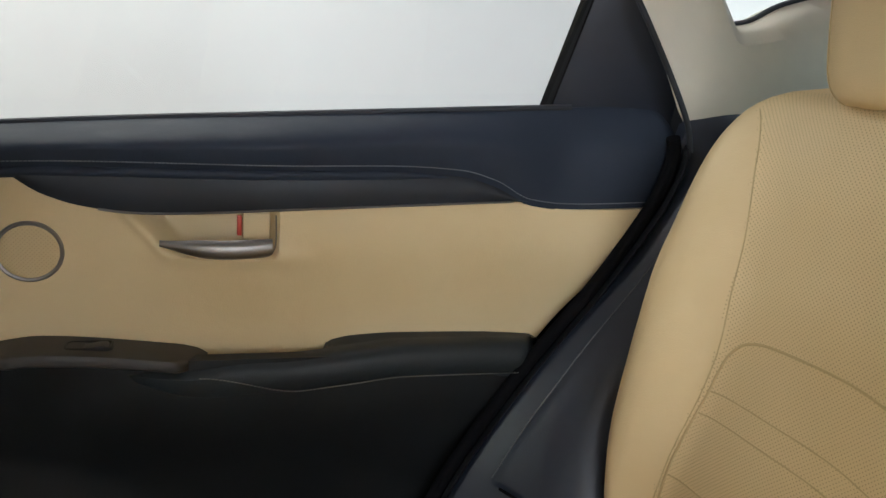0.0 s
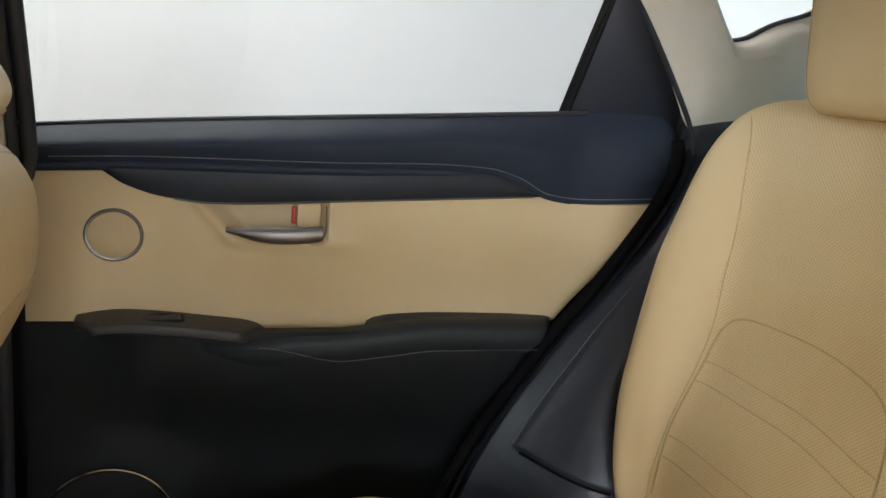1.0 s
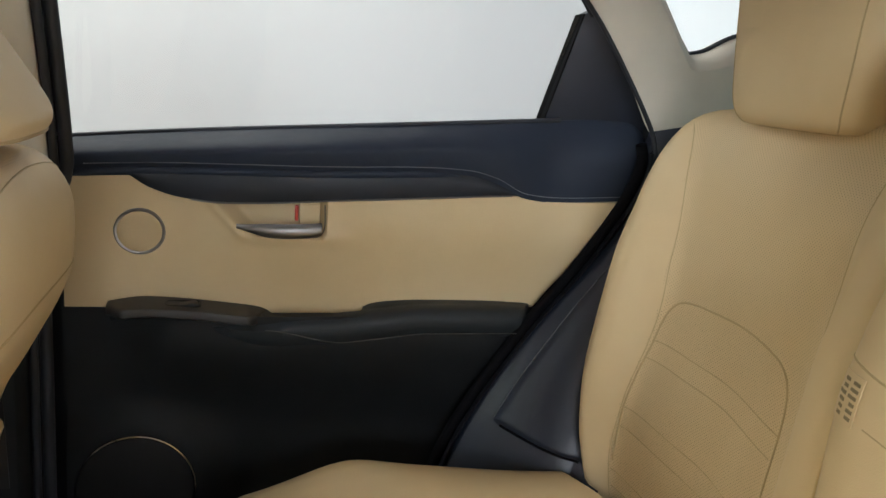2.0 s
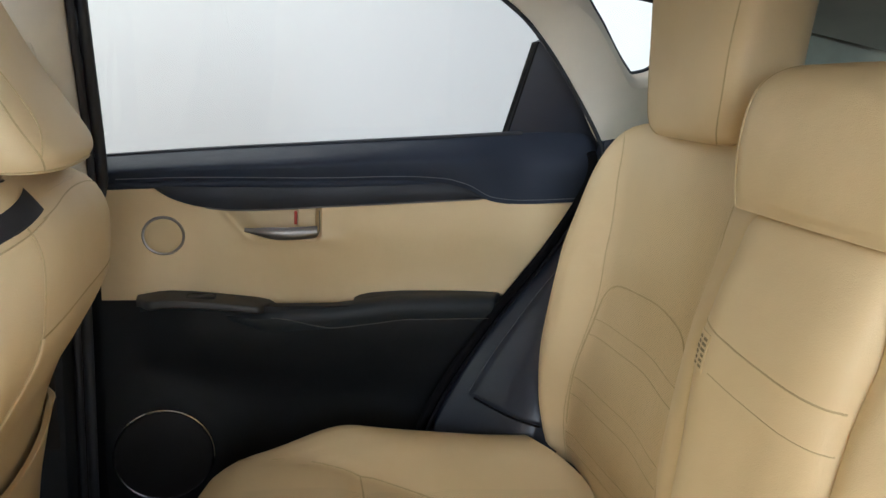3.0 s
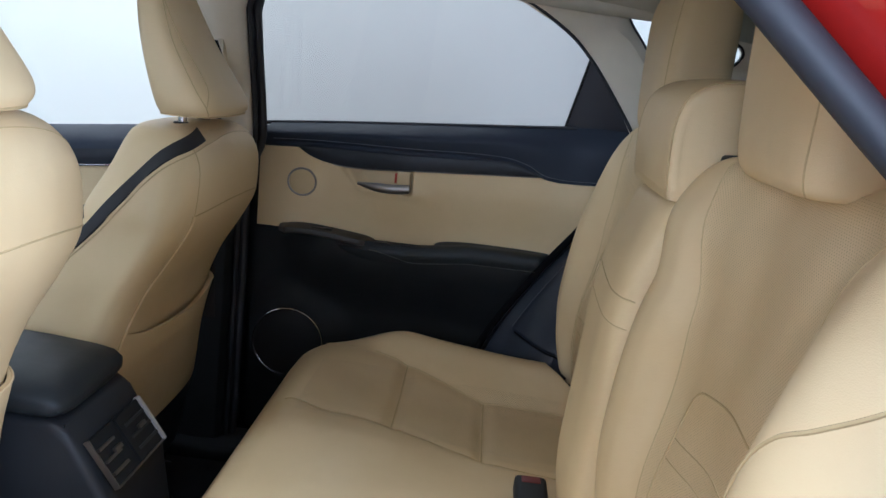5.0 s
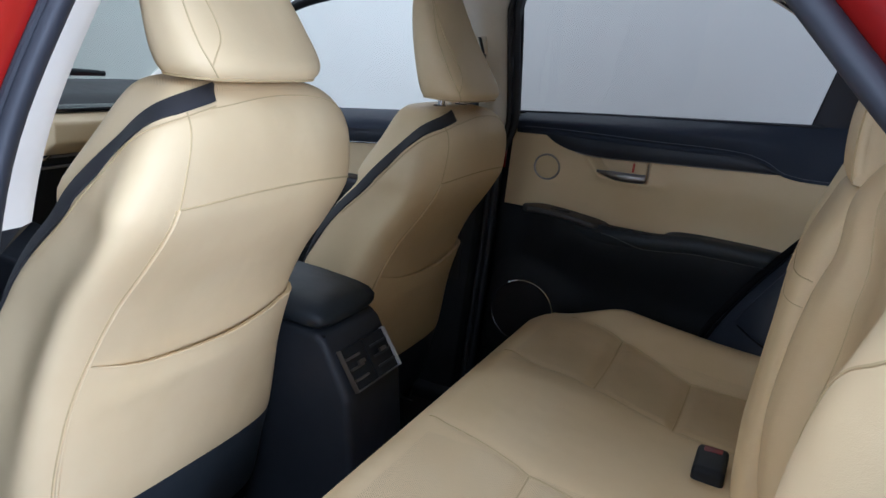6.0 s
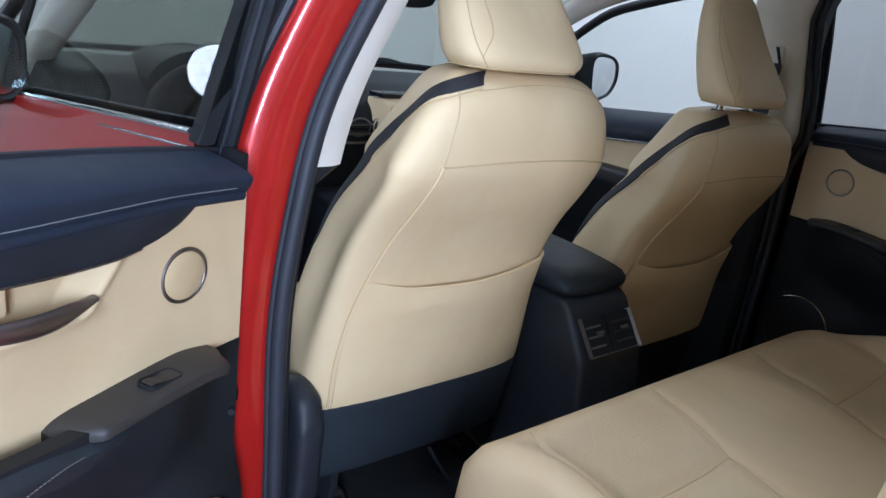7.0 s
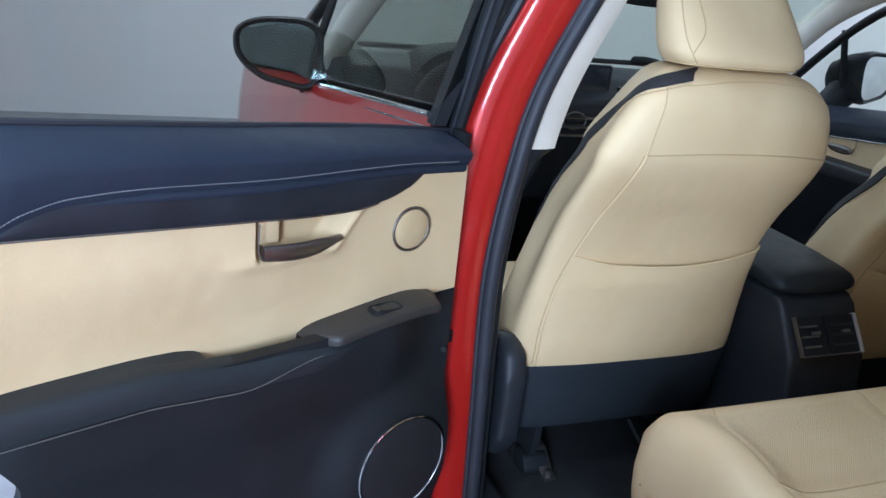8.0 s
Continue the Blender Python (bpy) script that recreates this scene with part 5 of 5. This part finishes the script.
for a in (90, -90, 0):
    part("spoke", moved(box((0.05, -0.02, -0.012), (0.18, 0.02, 0.008), 0.006), tilt @ Matrix.Rotation(radians(a), 4, "Z")), SATIN, wheel)
part("column", tube([(-0.92, -0.40, 0.90), (-1.1, -0.40, 0.84)], 0.05, 14), BLACK, wheel)

for y in (-0.25, 0.50):
    w = thing("windscreen_wiper", (-1.5, y, 1.06), "black windscreen wiper lying on the glass", "wiper", "wipers")
    part("pivot", loft([[(-1.55 + 0.5 * r * math.cos(a), yy, 1.072 + r * math.sin(a)) for a in flow(0, 2 * math.pi, 16)[:-1]] for yy, r in ((y - 0.01, 0.006), (y, 0.014), (y + 0.05, 0.016), (y + 0.10, 0.010), (y + 0.12, 0.004))]), BLACK, w)
    part("arm", tube([(-1.55, y + 0.04, 1.072), (-1.545, y + 0.18, 1.066), (-1.53, y + 0.30, 1.062)], 0.008, 8), BLACK, w)
    part("blade", tube([(-1.57, y - 0.30, 1.058), (-1.56, y, 1.060), (-1.54, y + 0.33, 1.058)], 0.009, 8), BLACK, w)
rm = thing("inside_mirror", (-0.80, 0, 1.36), "black inside rear-view mirror below the headliner", "mirror")
part("shell", loft([[(x, 0.0 + w * se(math.cos(a), 3), 1.317 + h * se(math.sin(a), 3)) for a in flow(0, 2 * math.pi, 36)[:-1]] for x, w, h in ((-0.84, 0.08, 0.02), (-0.83, 0.11, 0.033), (-0.805, 0.115, 0.036), (-0.80, 0.11, 0.033))]), BLACK, rm)
part("stem", tube([(-0.82, 0, 1.34), (-0.88, 0, 1.42)], 0.012, 8), BLACK, rm)


# ---- front doors with their mirrors ----
def front_door(sg):
    d = thing("front_door", (-1.2, sg * 0.904, 0.0), "closed red front car door with cream inner panel and chrome window trim", "car door", "front doors")
    m = MIRROR_Y if sg < 0 else Matrix()

    def belt(x):
        return 1.125 + 0.105 * (x + 0.10)

    def shell(x, v):
        z = 0.36 + v * (belt(x) - 0.375)
        return (x, 0.905 - 0.065 * smoothstep(0.85, 1.12, z) - 0.04 * smoothstep(0.6, 0.36, z) + 0.012 * math.sin(6 * z), z)
    part("outer_shell", moved(sheet(shell, flow(-1.25, -0.10, 24), flow(0, 1, 20), (0, -0.02, 0)), m), RED, d, "red metallic outer skin")
    part("inner_panel", moved(sheet(lambda x, v: (x, 0.745 + 0.01 * math.sin(math.pi * v), 0.90 + v * (belt(x) - 0.045 - 0.90)), flow(-1.2, -0.12, 30), flow(0, 1, 10), (0, 0.012, 0)), m), VINYL, d, "cream inner panel")
    part("door_top_pad", moved(sheet(lambda x, v: (x, 0.728 + 0.085 * v ** 2.2, belt(x) - 0.05 + 0.05 * v), flow(-1.22, -0.11, 30), flow(0, 1, 8), (0, 0.014, 0)), m), NAVY, d, "dark navy pad")
    part("lower_panel", moved(sheet(lambda x, v: (x, 0.735 - 0.05 * smoothstep(0.6, 0.95, v), 0.36 + v * 0.54), flow(-1.2, -0.12, 20), flow(0, 1, 12), (0, 0.012, 0)), m), BLACK, d)
    part("armrest", moved(box((-0.95, 0.665, 0.86), (-0.32, 0.745, 0.905), 0.014, None, 3), m), CHARCOAL, d)
    part("release_lever", moved(loft([[(x, 0.731 + 0.008 * math.cos(a), 0.938 + r * math.sin(a)) for a in flow(0, 2 * math.pi, 12)[:-1]] for x, r in ((-0.82, 0.003), (-0.78, 0.008), (-0.73, 0.010), (-0.712, 0.006))]), m), SATIN, d, "satin metal release lever")
    part("lever_bezel", moved(tube(spline([(-0.83, 0.739, 0.945), (-0.77, 0.737, 0.925), (-0.71, 0.737, 0.93), (-0.703, 0.738, 0.965), (-0.71, 0.739, 0.972)], 20), 0.0025, 6), m), CHROME, d)
    part("inlay_edge", moved(tube([(x, 0.7285, belt(x) - 0.050 - (0.008 + 0.030 * smoothstep(-0.16, -0.35, x))) for x in flow(-1.1, -0.17, 30)], 0.0022, 6), m), CHROME, d, "chrome inlay edge")
    part("wood_inlay", moved(sheet(lambda x, v: (x, 0.732 - 0.004 * math.sin(math.pi * v), belt(x) - 0.048 - (0.008 + 0.030 * smoothstep(-0.16, -0.35, x)) * (1 - v)), flow(-1.1, -0.16, 30), flow(0, 1, 6), (0, 0.012, 0)), m), WOOD, d, "dark wood inlay strip")
    part("belt_trim", moved(tube([(x, 0.846, belt(x) - 0.012) for x in flow(-1.15, -0.11, 20)], 0.0045, 8), m), CHROME, d, "chrome belt trim")
    part("belt_trim", moved(tube([(x, 0.848, belt(x) - 0.032) for x in flow(-1.15, -0.11, 20)], 0.0022, 8), m), CHROME, d, "thin lower chrome line")
    gy = lambda z: 0.835 - 0.30 * (z - 1.13) - 0.35 * max(0, z - 1.25) ** 2
    out = [(-1.18, 1.02), (-0.85, 1.06), (-0.45, 1.10), (-0.12, 1.13), (-0.12, 1.30), (-0.135, 1.47), (-0.45, 1.45), (-0.75, 1.36), (-1.0, 1.20)]
    pane = bmesh.new()
    lo, hi = table([(-1.18, 1.01), (-0.10, 1.125)]), table([(-1.18, 1.035), (-1.0, 1.18), (-0.86, 1.28), (-0.74, 1.345), (-0.62, 1.38), (-0.45, 1.42), (-0.10, 1.465)])
    rows = [[pane.verts.new((x, gy(lo(x) + v * (hi(x) - lo(x))), lo(x) + v * (hi(x) - lo(x)))) for v in flow(0, 1, 10)] for x in flow(-1.18, -0.10, 24)]
    for a, b2 in zip(rows, rows[1:]):
        for i in range(10):
            pane.faces.new((a[i], a[i + 1], b2[i + 1], b2[i]))
    part("window_pane", moved(pane, m), CLEAR, d, "clear side glass").visible_shadow = False
    part("window_frame", moved(tube([(x, gy(hi(x)), hi(x)) for x in flow(-1.18, -0.10, 30)], 0.014, 10), m), BLACK, d)
    part("window_trim", moved(tube([(x, gy(hi(x)) + 0.012, hi(x) + 0.004) for x in flow(-1.18, -0.10, 30)], 0.006, 8), m), CHROME, d)
    part("window_frame", moved(sheet(lambda z, t: (-0.112 + 0.03 * t, gy(z) + 0.004, z), flow(1.10, 1.49, 12), flow(0, 1, 3), (0, -0.02, 0)), m), BLACK, d, "black gloss pillar cover")
    part("window_divider", moved(tube([(-0.90, gy(z), z) for z in flow(1.03, 1.27, 8)], 0.010, 8), m), BLACK, d)
    mz = 1.14 if sg > 0 else 1.10
    turn = Matrix.Translation((-0.88, 0.95 if sg > 0 else 0.933, mz)) @ Matrix.Rotation(radians(7 if sg < 0 else 14), 4, "Z") @ Matrix.Rotation(radians(-8 if sg < 0 else -6), 4, "Y")

    def shape(rows):
        wide = 1.0 if sg > 0 else 0.92
        return moved(moved(loft([[(x, wide * w * se(math.cos(a), 3.0) * (1.0 + 0.06 * math.sin(a)), h * se(math.sin(a), 3.0) * (1.0 - 0.32 * math.cos(a)) + 0.012 * math.cos(a)) for a in flow(0, 2 * math.pi, 40)[:-1]] for x, w, h in rows]), turn), m)
    mir = part("side_mirror", shape(((-0.15, 0.03, 0.02), (-0.12, 0.075, 0.045), (-0.06, 0.102, 0.068), (0.0, 0.112, 0.077), (0.016, 0.106, 0.071), (0.008, 0.098, 0.064))), BLACK, d, "black side mirror housing")
    part("mirror_glass", shape(((0.004, 0.096, 0.062), (0.010, 0.096, 0.062), (0.012, 0.055, 0.035))), GREY_MIRROR if sg < 0 else MIRROR, mir, "mirror glass")
    part("mirror_foot", moved(tube([(-0.95, 0.825, 1.00), (-0.935, 0.85, 1.045), (-0.915, 0.885, mz - 0.04), (-0.91, 0.915, mz - 0.02)], [0.034, 0.046, 0.050, 0.046], 14), m), BLACK, mir)
    return d


front_door(1)
front_door(-1)

# door check striker on the left pillar
st = thing("door_check", (-0.08, -0.79, 0.75), "small black steel door check strap on the pillar", "door check")
part("plate", box((-0.085, -0.80, 0.744), (-0.07, -0.78, 0.764), 0.003), BLACK, st)
part("arm", tube([(-0.075, -0.79, 0.754), (-0.03, -0.812, 0.754)], 0.005, 8), BLACK, st)

# round studio lamp ahead of the car
lampo = thing("studio_lamp", (-4.0, -2.68, 0.0), "round white studio lamp on a black stand", "studio lamp")
aim = look((-4.0, -2.68, 1.83), (-0.25, -0.8, 1.17))
part("lamp_face", moved(loft([[(r * math.cos(a), r * math.sin(a), z) for a in flow(0, 2 * math.pi, 48)[:-1]] for r, z in ((0.17, 0.0), (0.17, -0.01), (0.10, -0.012))]), aim), LAMP_GLOW, lampo, "glowing white lamp face")
part("lamp_housing", moved(loft([[(r * math.cos(a), r * math.sin(a), z) for a in flow(0, 2 * math.pi, 48)[:-1]] for r, z in ((0.18, -0.005), (0.185, 0.02), (0.12, 0.10), (0.06, 0.14))]), aim), BLACK, lampo)
part("pole", tube([(-4.05, -2.70, 0.02), (-4.05, -2.70, 1.83)], 0.016, 10), BLACK, lampo)
for a in (0, 120, 240):
    part("leg", tube([(-4.05, -2.70, 0.4), (-4.05 + 0.45 * math.cos(radians(a)), -2.70 + 0.45 * math.sin(radians(a)), 0.012)], 0.011, 8), BLACK, lampo)

# bonnet and front wings
def bonnet(x, t):
    drop = 0.05 * abs(t) ** 3 + (0.10 + 0.12 * abs(t) ** 3) * smoothstep(-1.75, -2.45, x) ** 2
    return (x, t * (0.84 - 0.10 * smoothstep(-1.9, -2.45, x)), 1.035 - 0.09 * smoothstep(-1.5, -2.3, x) - drop)
part("bonnet", sheet(bonnet, flow(-2.45, -1.48, 16), flow(-1, 1, 24), (0, 0, -0.015)), RED, car, "red metallic bonnet")
for sg in (-1, 1):
    m = MIRROR_Y if sg < 0 else Matrix()
    part("front_wing", moved(sheet(lambda x, v: (x, 0.822 + 0.06 * math.sin(math.pi * (0.25 + 0.6 * (1 - v))) - 0.12 * smoothstep(-1.9, -2.45, x), 0.42 + v * (bonnet(min(x, -1.48), 1)[2] - 0.12 * smoothstep(-1.75, -2.45, x) ** 2 - 0.422)), flow(-2.45, -1.25, 16), flow(0, 1, 14), (0, -0.012, 0)), m), RED, car, "red metallic front wing")
part("front_bumper", box((-2.52, -0.72, 0.30), (-2.42, 0.72, 0.88), 0.03, None, 3), RED, car)

# front seat belt on the right pillar
bt = thing("seat_belt", (-0.12, 0.62, 1.0), "dark seat belt strap hanging from a cream pillar guide", "seat belt")
part("guide_cover", loft([[(-0.122 + w * se(math.cos(a), 3.2), 0.602 - d, 1.294 + h * se(math.sin(a), 3.2)) for a in flow(0, 2 * math.pi, 32)[:-1]] for d, w, h in ((-0.02, 0.028, 0.046), (0.008, 0.027, 0.045), (0.014, 0.023, 0.041), (0.015, 0.012, 0.030))]), TRIM, bt)
part("guide_slot", prism([(-0.117, 1.309), (-0.110, 1.308), (-0.099, 1.280), (-0.098, 1.270), (-0.103, 1.275)], "y", 0.583, 0.590, 0.001), BLACK, bt, "black belt slot")
part("strap", sheet(lambda t, s: (-0.112 + 0.020 * s, 0.584 - 0.016 * math.sin(math.pi * t), 1.272 - 0.55 * t), flow(0, 1, 14), flow(-1, 1, 3), (0, 0.0015, 0)), STRIP, bt)
